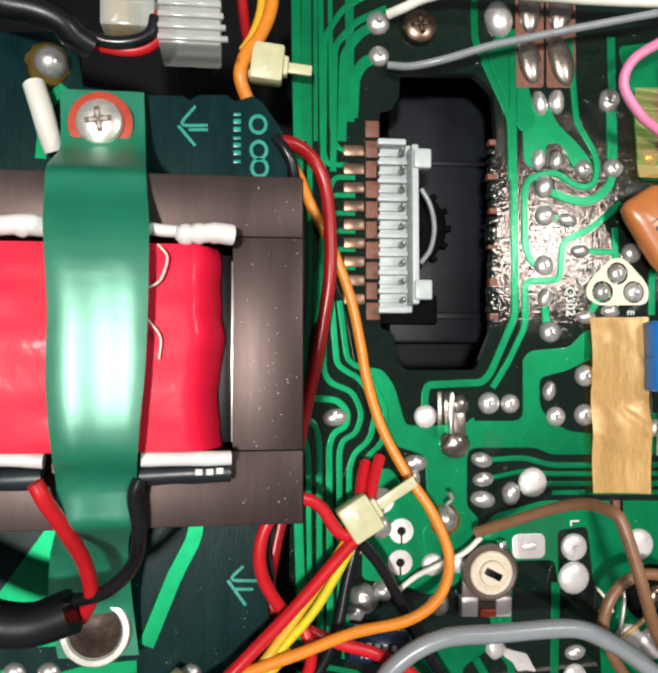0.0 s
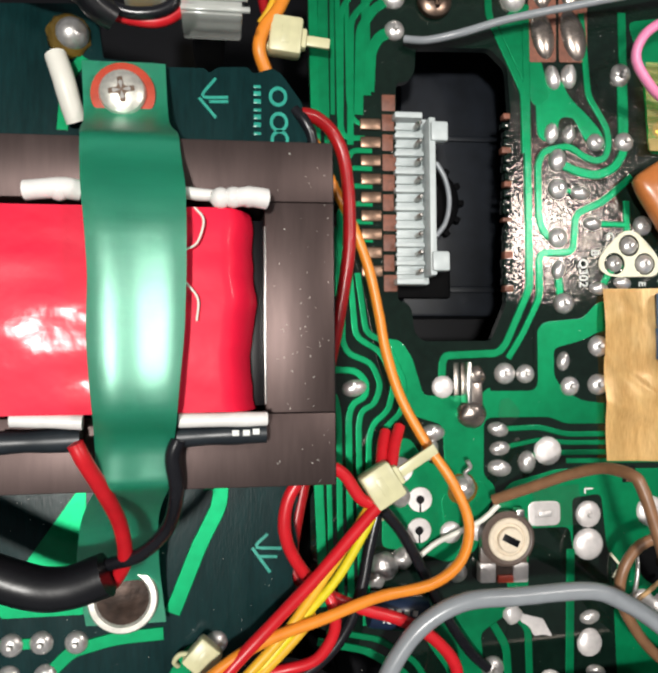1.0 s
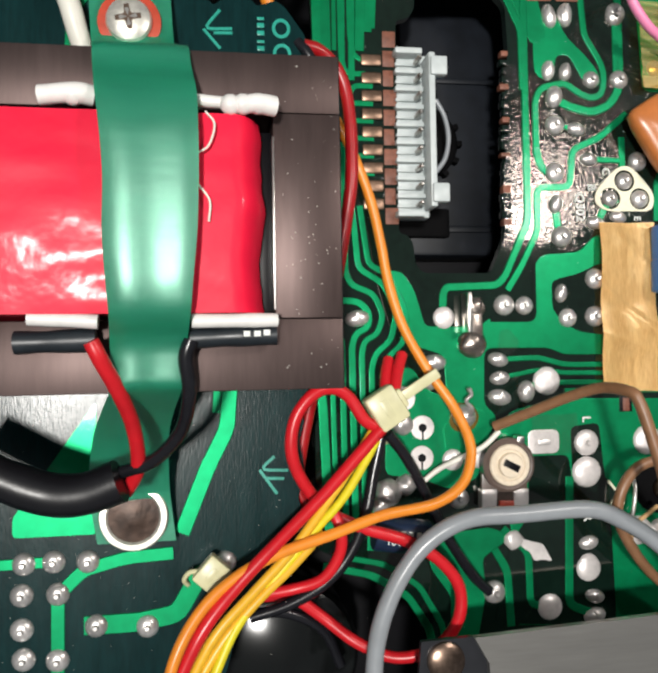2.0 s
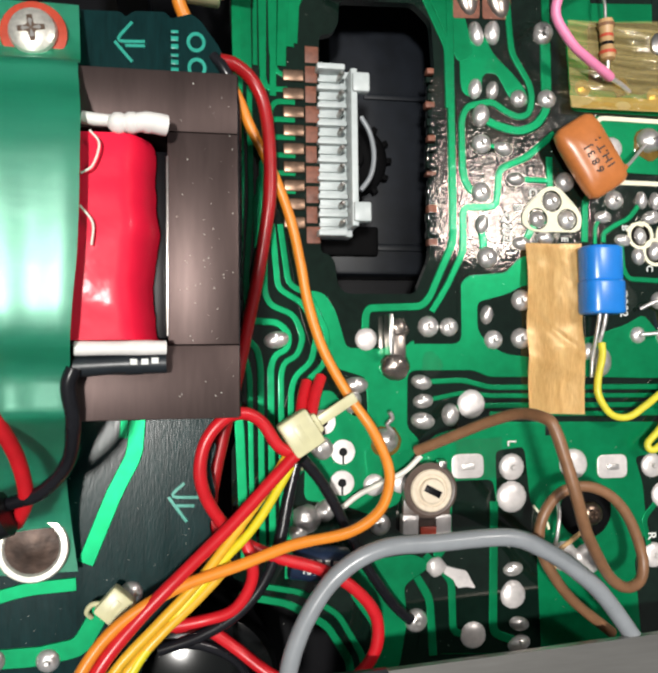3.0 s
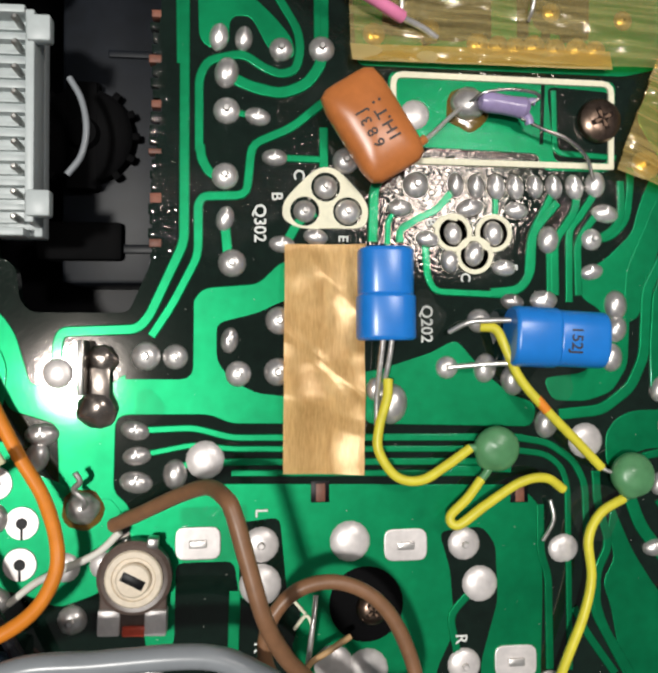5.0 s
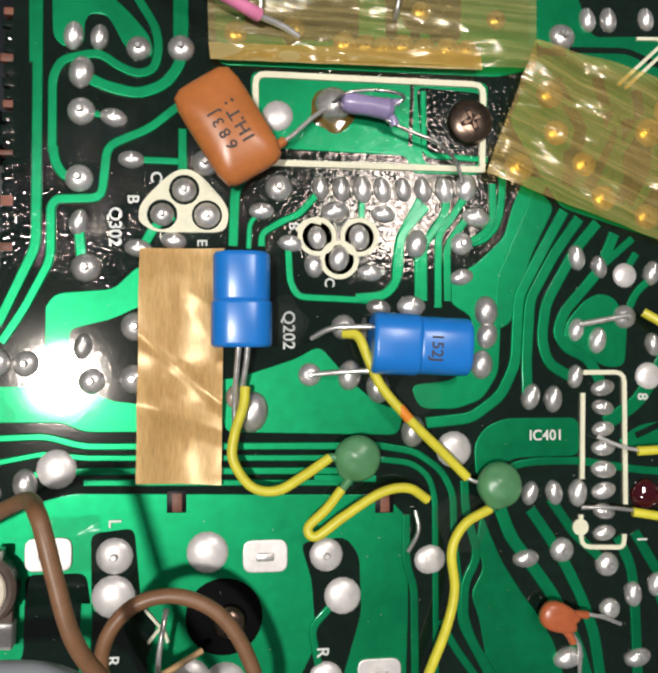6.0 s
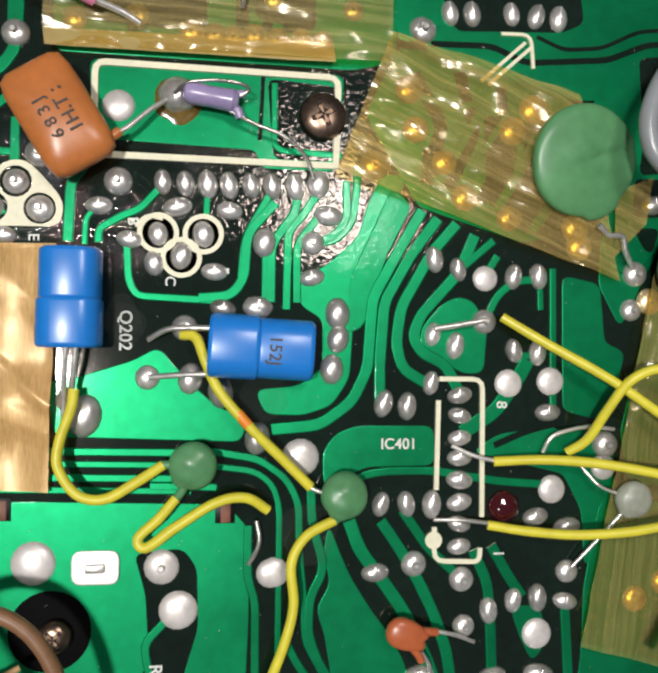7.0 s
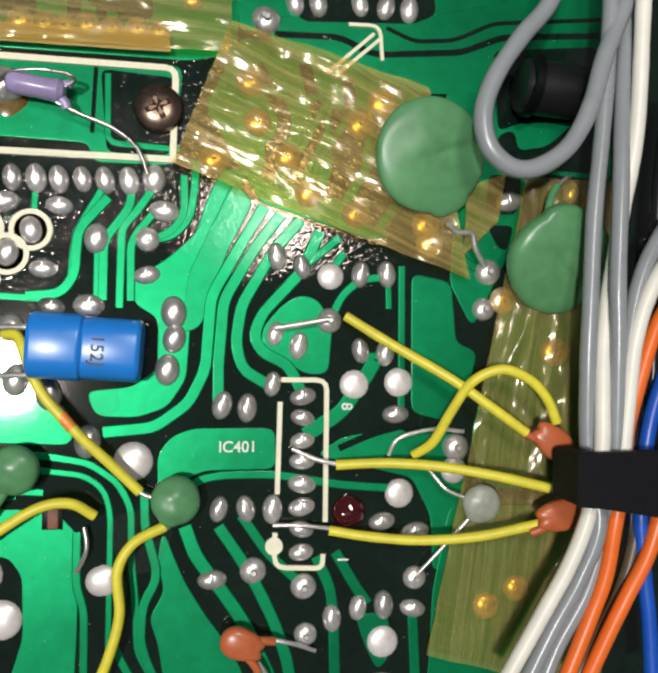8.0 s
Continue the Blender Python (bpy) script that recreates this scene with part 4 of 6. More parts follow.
def power_board():
    out = [(-78.5, 42.8), (-21.8, 45.5), (-21.4, 41.1), (-21.0, 38.0), (-12.6, 37.2), (-7.4, 37.3), (-6.8, 36.6), (-5.6, 37.5), (-1.5, 37.7), (-0.7, 36.8), (2.0, 37.7), (3.3, 36.8), (5.9, 33.2), (6.7, 31.1), (6.9, 9.2), (5.6, -19.0), (4.2, -20.2), (5.1, -22.1), (4.3, -25.0), (5.0, -28.6), (4.1, -32.8), (4.6, -35.2), (3.5, -40.5), (-4.6, -50.5), (-8.3, -63.0), (-74.7, -74.6)]
    part("laminate", slab(rounded(out, 0.4), -1.6, 0), PLATE, pboard)
    for line in ([(-4.2, 33.3), (-8.2, 33.1), (-5.9, 35.9)], [(-8.2, 33.1), (-5.9, 30.4)], [(-4.2, 32.7), (-6.8, 32.6)],
                 [(2.7, -28.9), (-1.3, -28.7), (0.8, -26.9)], [(-1.3, -28.7), (1.1, -32.1)], [(2.1, -30.0), (-0.3, -29.9)]):
        part("printed_arrow", ribbon(0.45, line, 0.0, 0.06 + lift(), 0.03), TEAL, pboard)
    for k, (x, y) in enumerate([(2.7, 33.7), (2.8, 30.1), (2.9, 27.6)]):
        ring = [[(x + r * math.cos(q * math.tau / 20), y + r * 1.1 * math.sin(q * math.tau / 20)) for q in range(20)] for r in (1.3, 0.85)]
        part("printed_mark", slab(ring[0], 0.0, 0.07, holes=[ring[1]]), TEAL, pboard)
    for k in range(7):
        x, y = (-0.2, 35.1)
        part("printed_bar", box(x - 0.5, y - 1.1 * k - 0.3, 0, x + 0.5, y - 1.1 * k + (0.35 if k % 3 else 0.1), 0.07, 0.02), TEAL, pboard)
    for width, line in ((2.2, [(-5.2, -16.5), (-5.7, -22.8), (-8.4, -28.0), (-12.0, -36.9)]), (1.1, [(-6.9, -16.5), (-7.2, -20.6)]), 
                        (1.8, [(-28.4, -55.6), (-28.3, -44.3), (-25.0, -41.1), (-19.4, -39.8), (-13.2, -39.5)]), (2.6, [(-25.0, -48.5), (-17.8, -48.5), (-12.7, -47.7), (-9.7, -42.6), (-6.2, -41.1)]),
                        (1.5, [(-35.8, -39.9), (-28.8, -39.8)]), (1.6, [(-23.4, 38.0), (-25.8, 35.0), (-26.3, 28.0)])):
        part("copper_area", ribbon(width, line, -0.02, 0.06 + lift(), 0.1), MASK, pboard)
    part("copper_area", slab(rounded([(-23.2, -18.6), (-34.0, -33.8), (-34.0, -36.4), (-23.2, -36.4)], 0.6), -0.02, 0.2), MASK, pboard)
    for x, y in ((-32.6, -39.9), (-28.8, -39.8), (-24.4, -40.0), (-32.9, -44.0), (-28.3, -44.1), (-32.9, -48.5), (-23.4, -48.6), (-16.7, -49.1), (-6.2, -41.1), (-32.7, -52.4), (-28.4, -52.8)):
        ob = new("solder_joint", JOINT["pin"])
        ob.parent = pboard
        ob.matrix_basis = pose(x * MM, y * MM, 0.05 * MM)
    for x, y, r in ((*((-25.5, 40.7)), 2.9),):
        bm = bmesh.new()
        bmesh.ops.create_icosphere(bm, subdivisions=3, radius=r)
        for v in bm.verts:
            v.co = Vector((v.co.x, v.co.y * 1.05, max(0, v.co.z) * 0.75)) * (1 + 0.14 * noise.noise(v.co * 0.9))
        part("solder_lump", bm, FLUX, pboard, "amber flux-covered solder lump").location = Vector((x, y, 0)) * MM
        bm = bmesh.new()
        bmesh.ops.create_icosphere(bm, subdivisions=3, radius=r * 0.78)
        part("solder_ball", bm, SOLDER, pboard).location = Vector((x + 0.6, y, 0.9)) * MM


power_board()
wire("white_sleeve", "white sleeving over a wire on the power board", WHITE, 2.9, (-26.7, 37.2, 9), (-25.6, 34.0, 9.5), (-24.9, 31.3, 9), (-24.1, 28.7, 8), category="sleeve")


def transformer():
    t = thing("transformer", 0, 0, PZ, "mains transformer with red coil tape and brown steel core", "transformer")
    z0, z1 = 0.0, 29.5 - PZ
    (lx, ty), (rx, by) = (-42.1, 20.6), (6.9, -16.7)
    (ix, iy), (jx, jy) = (-35.1, 14.0), (-0.6, -9.1)
    part("core_top_bar", box(lx, iy, z0, rx, ty, z1, 0.12), CORE, t)
    part("core_bottom_bar", box(lx, by, z0, rx, jy + 0.2, z1, 0.12), CORE, t)
    part("core_leg", box(jx, jy + 0.26, z0, rx, iy - 0.05, z1, 0.12), CORE, t)
    # Thin black skin over the right side of the core.
    part("core_flank", box(rx - 0.02, by + 0.1, z0, rx + 0.12, ty - 0.1, z1 - 0.3, 0.04), BLACKMETAL, t, "black stack side")
    part("core_leg", box(lx, jy + 0.26, z0, lx + 9, iy - 0.05, z1, 0.12), CORE, t)
    # coil, a bulging rounded block
    (ax, ay), (bx, by2) = (-33.7, 12.5), (-1.4, -8.4)
    bm = bmesh.new()
    n, m = 40, 26
    top = [[None] * (m + 1) for _ in range(n + 1)]
    for i in range(n + 1):
        for j in range(m + 1):
            u, v = i / n, j / m
            x, y = ax + (bx - ax) * u, by2 + (ay - by2) * v
            edge = min(1, min(u, 1 - u) * 9)
            z = 24.8 - PZ + 9.6 * math.sqrt(max(0, 1 - (1 - edge) ** 2)) + 0.9 * math.sin(math.pi * v) - 1.2 + 0.22 * noise.noise(Vector((x * 0.12, y * 0.35, 0)))
            x += (0.8 * noise.noise(Vector((0, y * 0.16, 3))) + 0.3 * noise.noise(Vector((5, y * 0.5, 1)))) * u * u
            top[i][j] = bm.verts.new((x, y, z))
    low = [[bm.verts.new((top[i][j].co.x, top[i][j].co.y, 2)) for j in (0, m)] for i in range(n + 1)]
    for i in range(n):
        for j in range(m):
            bm.faces.new((top[i][j], top[i + 1][j], top[i + 1][j + 1], top[i][j + 1]))
        bm.faces.new((top[i][0], low[i][0], low[i + 1][0], top[i + 1][0]))
        bm.faces.new((top[i][m], top[i + 1][m], low[i + 1][1], low[i][1]))
    coil = part("coil", bm, COIL, t, "glossy red tape round the coil")
    for pts in ([(-7.9, 12.2, 35.2), (-7.0, 10.9, 35.2), (-7.6, 8.7, 35.3), (-8.7, 7.9, 35.3)], [(-8.8, 4.7, 35.4), (-7.6, 3.0, 35.4), (-7.7, 0.8, 35.4)]):
        part("glue_thread", tube([(x, y, z - PZ - 0.6) for x, y, z in pts], 0.24), WHITE, coil)
    # Black block fills the coil gap and paints in its shade.
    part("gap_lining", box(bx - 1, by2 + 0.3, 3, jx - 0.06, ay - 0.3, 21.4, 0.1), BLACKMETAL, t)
    part("shiny_inner_edge", box(jx - 0.12, by2 + 0.5, 3, jx + 0.1, ay - 1.2, z1 + 0.06, 0.04), STEEL, t)
    # bobbin rims
    for pts in ([(-5.0, 13.6, 32.6), (-3.8, 13.6, 32.9), (-2.5, 13.7, 33.2), (-0.6, 13.6, 32.6)], [(-24.6, 14.0, 32.6), (-21.2, 14.2, 33.1), (-19.3, 14.1, 32.6)], [(-9.6, -9.2, 32.6), (-6.0, -9.2, 32.6), (-2.6, -9.2, 32.8), (-0.7, -9.2, 32.6)],
                [(-25.9, -8.8, 32.6), (-21.8, -9.0, 32.6), (-19.0, -9.2, 32.6)]):
        ends = [(x, y, z - PZ) for x, y, z in pts]
        part("bobbin_rim", tube(ends, 2.1 if pts[0][1] > 0 else 1.5, wobble=0.12), BOBBIN, t)
    part("bobbin_rim", tube([(-8.9, 14.1, 26.0), (-7.2, 13.9, 26.1), (-5.0, 13.8, 26.2)], 1.3, wobble=0.25), BOBBIN, t)
    for x, y in ((-5.3, 13.5), (-4.0, 13.6), (-2.4, 13.7), (-21.2, 14.0)):
        bm = bmesh.new()
        bmesh.ops.create_icosphere(bm, subdivisions=2, radius=1.15)
        part("bobbin_bump", bm, BOBBIN, t).location = Vector((x, y, 26.5)) * MM
    for pts in ([(-9.8, -11.0, 31.2), (-5.3, -10.8, 31.4), (-0.7, -10.7, 31.4)], [(-27.5, -11.2, 31.1), (-22.6, -11.1, 31.2), (-19.4, -11.0, 31.2)]):
        part("lead_sleeve", tube([(x, y, z - PZ) for x, y, z in pts], 2.3, wobble=0.15), HEATSHRINK, t, "dark printed heat-shrink sleeve")
    for x, y in ((-3.9, -10.6), (-2.8, -10.6), (-1.8, -10.5)):
        part("sleeve_print", box(x - 0.35, y - 0.3, 25.9, x + 0.35, y + 0.3, 26.15, 0.03), SILKW, t)


transformer()


def green_band():
    """A wide adhesive band laid over the transformer and stuck to the board at both ends."""
    rows = [(8.4, (-23.5, 36.9), (-12.6, 37.3)), (10.4, (-22.8, 28.4), (-12.1, 28.8)), (20.0, (-21.5, 24.6), (-10.9, 25.0)), (30.8, (-19.7, 20.8), (-9.6, 21.0)), (31.4, (-19.6, 18.3), (-9.4, 18.6)),
            (35.0, (-18.9, 14.2), (-8.7, 14.5)), (36.3, (-18.3, 10.1), (-8.6, 10.3)), (36.6, (-17.9, 5.1), (-8.6, 5.2)), (36.6, (-18.1, -0.5), (-8.8, -0.6)), (36.4, (-17.8, -5.3), (-9.3, -5.4)),
            (35.6, (-17.6, -8.7), (-9.6, -8.8)), (32.1, (-18.0, -11.2), (-10.1, -11.3)), (31.5, (-18.0, -14.4), (-10.5, -14.6)), (31.2, (-18.1, -16.3), (-10.7, -16.5)), (24.1, (-20.0, -18.8), (-11.9, -19.1)), (17.2, (-22.0, -22.0), (-13.0, -22.3)),
            (9.7, (-24.0, -29.7), (-13.5, -30.1)), (8.4, (-22.9, -37.4), (-12.7, -37.9))]
    line = []
    for k in range(len(rows) - 1):
        z, (lx, ly), (rx, ry) = rows[k]
        zz, (lx2, ly2), (rx2, ry2) = rows[k + 1]
        for s in range(4):
            f = s / 4
            line.append((z + (zz - z) * f, lx + (lx2 - lx) * f, rx + (rx2 - rx) * f, ly + (ly2 - ly) * f))
    line.append((rows[-1][0], rows[-1][1][0], rows[-1][2][0], rows[-1][1][1]))
    for _ in range(2):
        line = [line[0]] + [tuple((a + 2 * b + c) / 4 for a, b, c in zip(line[i - 1], line[i], line[i + 1])) for i in range(1, len(line) - 1)] + [line[-1]]
    bm = bmesh.new()
    grid = []
    for z, lx, rx, y in line:
        row = []
        for k in range(13):
            u = k / 12
            sag = 0.3 * math.sin(u * math.pi * 2.4 + 0.6 + y * 0.03) + 0.75 * math.sin(u * math.pi) - 0.3
            row.append(bm.verts.new((lx + (rx - lx) * u, y, z + sag * (0.9 if z > 28 else 0.2))))
        grid.append(row)
    for a, b in zip(grid, grid[1:]):
        for k in range(12):
            bm.faces.new((a[k], a[k + 1], b[k + 1], b[k]))
    bmesh.ops.solidify(bm, geom=bm.faces[:], thickness=0.35)
    ob = mesh_object("green_band", bm, GTAPE)
    tagged(ob, "wide glossy green adhesive band over the transformer", "band")


green_band()


def screw(name, x, y, z, r, mat, label, parent_mat=None, washer=0.0, washer_mat=None, turn=0.0, wl="washer"):
    t = thing(name, x, y, z, label, "screw", turn=turn)
    if washer:
        part("washer", lathe([(r * 0.5, 0), (washer, 0), (washer, 0.4), (washer * 0.95, 0.5), (r * 0.5, 0.5)], 28), washer_mat, t, wl)
    h = 0.5 if washer else 0.0
    head = part("head", lathe([(r * 0.96, h), (r, h + 0.4), (r * 0.93, h + 0.95), (r * 0.72, h + 1.35), (r * 0.4, h + 1.5), (0.05, h + 1.52)], 28), mat, t)
    # Raised dark star and bright wedges paint the cross recess's shade and glints.
    star = []
    for k in range(16):
        a, d = k * math.tau / 16 + math.pi / 16, r * (0.56 if k % 4 in (0, 3) else 0.24)
        star.append((d * math.cos(a), d * math.sin(a)))
    cross = part("cross_recess", slab(star, h + 1.2, h + 1.56), BROWNSCREW if mat is ZINC else RUST_RECESS, head)
    for k in range(4):
        a = k * math.tau / 4 + math.pi / 4
        wedge = part("recess_facet", slab([(0.08, 0), (r * 0.34, -r * 0.1), (r * 0.4, 0), (r * 0.34, r * 0.1)], h + 1.4, h + 1.585 + 0.004 * k), STEEL if mat is ZINC else TARNISH, cross)
        wedge.matrix_basis = pose(0, 0, 0, 0, 0, math.degrees(a) - 45)
    return t


screw("cross_head_screw", *((-17.9, 31.9)), 10.0, 3.05, ZINC, "bright cross-head screw with red fibre washer on green band", washer=4.15, washer_mat=REDW, turn=8, wl="red fibre washer")
eyelet = thing("eyelet", *((-18.1, -33.8)), 9.3, "silver eyelet with a rusty hollow centre in the green band", "eyelet")
part("ring", lathe([(3.3, 0.0), (4.35, 0.0), (4.5, 0.2), (4.3, 0.5), (3.6, 0.55), (3.3, 0.2)], 36), ZINC, eyelet)
part("hollow", lathe([(3.35, 0.2), (3.3, 0.26), (2.0, 0.27), (1.2, 0.36), (0.05, 0.4)], 28), RUST_RECESS, eyelet, "rusty brown hollow")
screw("cross_head_screw", *((92.2, 23.2)), 0.1, 2.75, BROWNSCREW, "bronzed cross-head screw in the main board", turn=25)
screw("cross_head_screw", *((27.2, 51.6)), 0.1, 2.75, BROWNSCREW, "bronzed cross-head screw near the grey wire", turn=10)
screw("cross_head_screw", *((63.6, -35.1)), 0.15, 1.9, BROWNSCREW, "small sunken bronzed screw inside a brown wire loop", turn=40)
# Matt black disc paints the dark of the hole round the sunken screw.
part("bare_island", lathe([(4.4, 0.0), (4.4, 0.12)], 30), MATTBLACK, board).location = Vector((*((63.0, -34.7)), 0.02)) * MM

# leads of the transformer
wire("red_lead", "thick red transformer lead", RED, 1.7, (-19.6, -11.2, 33.5), (-18.7, -13.2, 33.0), (-17.2, -16.7, 30.5), (-16.2, -20.8, 26.5), (-16.2, -25.5, 22.5), (-17.8, -28.7, 20.0))
wire("black_lead", "thick black transformer lead", BLACK, 1.6, (-9.7, -11.1, 32.4), (-10.3, -13.1, 32.1), (-10.0, -16.8, 30.6), (-11.2, -21.3, 26.6), (-14.4, -24.7, 23.6), (-17.9, -26.0, 22.1), (-19.8, -26.8, 20.6))
wire("mains_cable", "thick black sheathed mains cable with cut end", RUBBER, 5.0, (-38.2, -22.5, 22.0), (-31.9, -26.0, 22.0), (-26.4, -28.2, 22.0), (-22.2, -28.3, 22.5), (-18.1, -26.9, 23.0), category="cable")
wire("black_cable", "thick black printed cable above the power board", RUBBER, 3.6, (-35.7, 47.6, 14), (-29.5, 45.4, 14), (-25.4, 44.7, 14), (-22.4, 43.7, 13.5), (-20.8, 42.3, 12.5), (-18.8, 41.3, 11.5), category="cable")
wire("red_lead", "red lead below a clear plug", RED, 1.6, (-20.3, 42.4, 11), (-17.0, 41.6, 11), (-13.7, 41.4, 11), (-11.3, 42.3, 11), (-10.3, 43.8, 11), (-10.5, 46.6, 11))
wire("black_lead", "black lead below a clear plug", BLACK, 1.7, (-19.5, 42.9, 12), (-16.8, 42.0, 12), (-13.6, 42.2, 12), (-11.4, 43.4, 12), (-10.8, 45.6, 12))


def clear_plug():
    (x0, y0), (x1, y1) = (-17.8, 40.7), (-1.2, 50.8)
    t = thing("clear_plug", x0, y0, PZ, "clear ribbed plastic plug housing over black opening", "plug")
    w, h = x1 - x0, y1 - y0
    part("housing", box(0, 3.4, -1, w * 0.42, h, 6.0, 0.4), CLEAR, t)
    end = part("housing_end", box(w * 0.45, 0.9, -1, w * 0.93, h, 7.0, 0.4), CLEAR, t)
    part("post", box(w * 0.5, h * 0.55, -28.4, w * 0.8, h * 0.85, -1.05, 0.3), PIT, t)
    for k in range(5):
        part("rib", box(w * 0.45, 1.2 + k * 1.5, 7.05, w * 0.99 - 0.3 * k, 1.9 + k * 1.5, 7.7, 0.15), CLEAR, end)
    part("amber_insert", box(0.4, 4.2, -0.6, 3.4, h - 0.5, 5.2, 0.3), KAPTON, t)


clear_plug()


def cable_tie(x, y, z, turn, tail, label, k=0.9):
    t = thing("cable_tie", x, y, z, label, "cable tie", "beige nylon cable ties", turn=turn)
    t.scale = (k, k, k)
    bm = box(-2.6, -3.0, -1.6, 2.6, 3.0, 1.9, 0.55)
    box(1.0, -1.6, -1.0, 3.4, 1.6, 1.2, 0.4, bm)
    head = part("head", bm, NYLON, t)
    part("tail", box(2.9, -0.85, -0.3, tail, 0.85, 0.4, 0.2), NYLON, t)
    part("slot", box(-0.7, -1.5, 1.85, 0.5, 1.5, 1.96, 0.03), NYLON, head)
    part("loop", tube([(-2.0, -1.0, 0.2), (-3.3, -2.6, -0.6), (-3.0, -4.6, -1.8), (-1.6, -5.2, -3.2)], 1.0), NYLON, t)


cable_tie(*((4.0, 43.2)), 4, -6, 7.2, "beige nylon cable tie round orange and red wires")
cable_tie(*((16.5, -20.5)), 8, 32, 10.2, "beige nylon cable tie gathering a wire bundle on the board")
cable_tie(*((-8.0, -41.9)), 9, -42, 5.0, "beige nylon cable tie half hidden under amber wires", 0.7)

# ---- things seen through and beside the window ----
def mechanism():
    (x0, y0), (x1, y1) = (25.0, 51.3), (44.0, 4.0)
    t = thing("mechanism_block", x0, y1, -22, "dark grey plastic mechanism below the window", "mechanism")
    part("block", box(0, 0, 0, x1 - x0, y0 - y1, 9, 0.6), PIT, t)
    part("step", box(1, 12, 9.0, 5, 26, 11.5, 0.3), MATTBLACK, t)
    part("step", box(-3, 3, 4.0, 8, 8, 10.4, 0.5), MATTBLACK, t)
    part("ridge", box(6, 4, 9.02, x1 - x0 - 1, 5.2, 9.6, 0.2), PIT, t)
    part("ridge", box(6, 30, 9.02, x1 - x0 - 1, 31, 9.5, 0.2), PIT, t)
    (cx, cy), = ((28.2, 23.1),)
    w = thing("toothed_wheel", cx, cy, -13, "black toothed wheel below the window", "wheel")
    bm = lathe([(6.2, 0), (6.2, 2.0), (5.6, 2.4), (2.2, 2.4), (1.8, 3.4), (0.1, 3.4)], 32)
    wheel_disc = part("disc", bm, MATTBLACK, w)
    for k in range(14):
        a = k * math.tau / 14
        tooth = part("tooth", box(5.9, -0.5, 0.2, 7.1, 0.5, 2.0, 0.2), MATTBLACK, wheel_disc)
        tooth.matrix_basis = pose(0, 0, 0, 0, 0, math.degrees(a))
    part("hub", lathe([(1.6, -9), (1.6, 0.1)], 16), MATTBLACK, w)


mechanism()
wire("wire_hoop", "thin pale grey wire hoop in the window", GREY, 0.8, (28.2, 27.6, -3), (29.6, 25.0, -3), (30.2, 21.6, -3), (29.6, 18.3, -3), (28.0, 16.0, -3), category="hoop")


def connector():
    (x0, y0), (x1, y1) = (20.4, 8.1), (26.0, 33.5)
    t = thing("pin_connector", x0, y0, -3, "white nine-way pin connector beside the window edge", "connector")
    w, h = x1 - x0, y1 - y0
    zt = 6.6
    base = part("base", box(0, 0, 0, w, h, 2.9, 0.25), SHELL, t)
    part("wall", box(w - 0.9, 1.0, 2.8, w + 0.1, h - 1.0, zt + 0.4, 0.2), SHELL, t)
    part("wall", box(0, -0.2, 2.8, w * 0.75, 0.7, zt - 1.2, 0.15), SHELL, t)
    part("wall", box(0, h - 0.7, 2.8, w * 0.75, h + 0.2, zt - 1.2, 0.15), SHELL, t)
    for y in (1.6, h - 4.6):
        part("latch_ear", box(w - 0.7, y, zt - 0.9, w + 1.9, y + 2.9, zt + 0.9, 0.3), SHELL, t)
    for k in range(9):
        yy = 1.7 + k * (h - 3.4) / 8
        part("contact", box(0.4, yy - 0.25, 2.85, w * 0.7, yy + 0.25, 3.5, 0.1), SHELL, t)
        part("pin", lathe([(0.4, 4.0), (0.4, 6.4), (0.2, 6.7)], 10), STEEL, t).location = Vector((w * 0.62, yy, 0)) * MM
        if k < 8:
            part("pocket_wall", box(0.2, yy + 1.1, 2.8, w - 1.0, yy + 1.75, 4.3, 0.08), SHELL, base)


connector()
for k in range(9):
    x, y = (17.0, 32.3)
    part("tinned_land", box(x - 1.5, y - k * 2.78 - 0.85, 0.05, x + 1.7, y - k * 2.78 + 0.85, 0.38, 0.25), TARNISH, board)

# wires beside the window
wire("dark_red_wire", "dark red insulated wire along the board edge", DKRED, 1.9, (5.9, 31.6, 6), (8.1, 31.3, 5.5), (10.6, 29.6, 4.5), (12.3, 26.2, 4), (13.0, 20.6, 4), (13.0, 13.2, 4), (12.2, 7.1, 3.6), (11.0, 0.3, 3), (9.6, -6.4, 2.4), (8.3, -12.6, 2), (4.3, -30.8, 4), (7.6, -35.4, 6))
wire("orange_wire", "orange insulated wire across the main board", ORANGE, 1.55, (5.5, 30.5, 5.5), (8.2, 27.9, 4), (10.5, 23.3, 2.6), (13.6, 17.2, 2.2), (16.2, 10.3, 2), (17.7, 3.4, 2), (18.7, -2.2, 2), (20.8, -9.0, 2.4), (24.3, -15.7, 3.5), (27.4, -20.5, 4.5), (29.2, -25.1, 6), (29.2, -28.4, 7), (27.2, -31.7, 8.5), (22.7, -33.9, 10), (15.1, -34.9, 11), (7.9, -36.9, 12), (0.3, -38.9, 13), (-5.8, -41.8, 14), (-9.9, -45.5, 15), (-12.8, -50.7, 16), (-14.4, -57.9, 16))
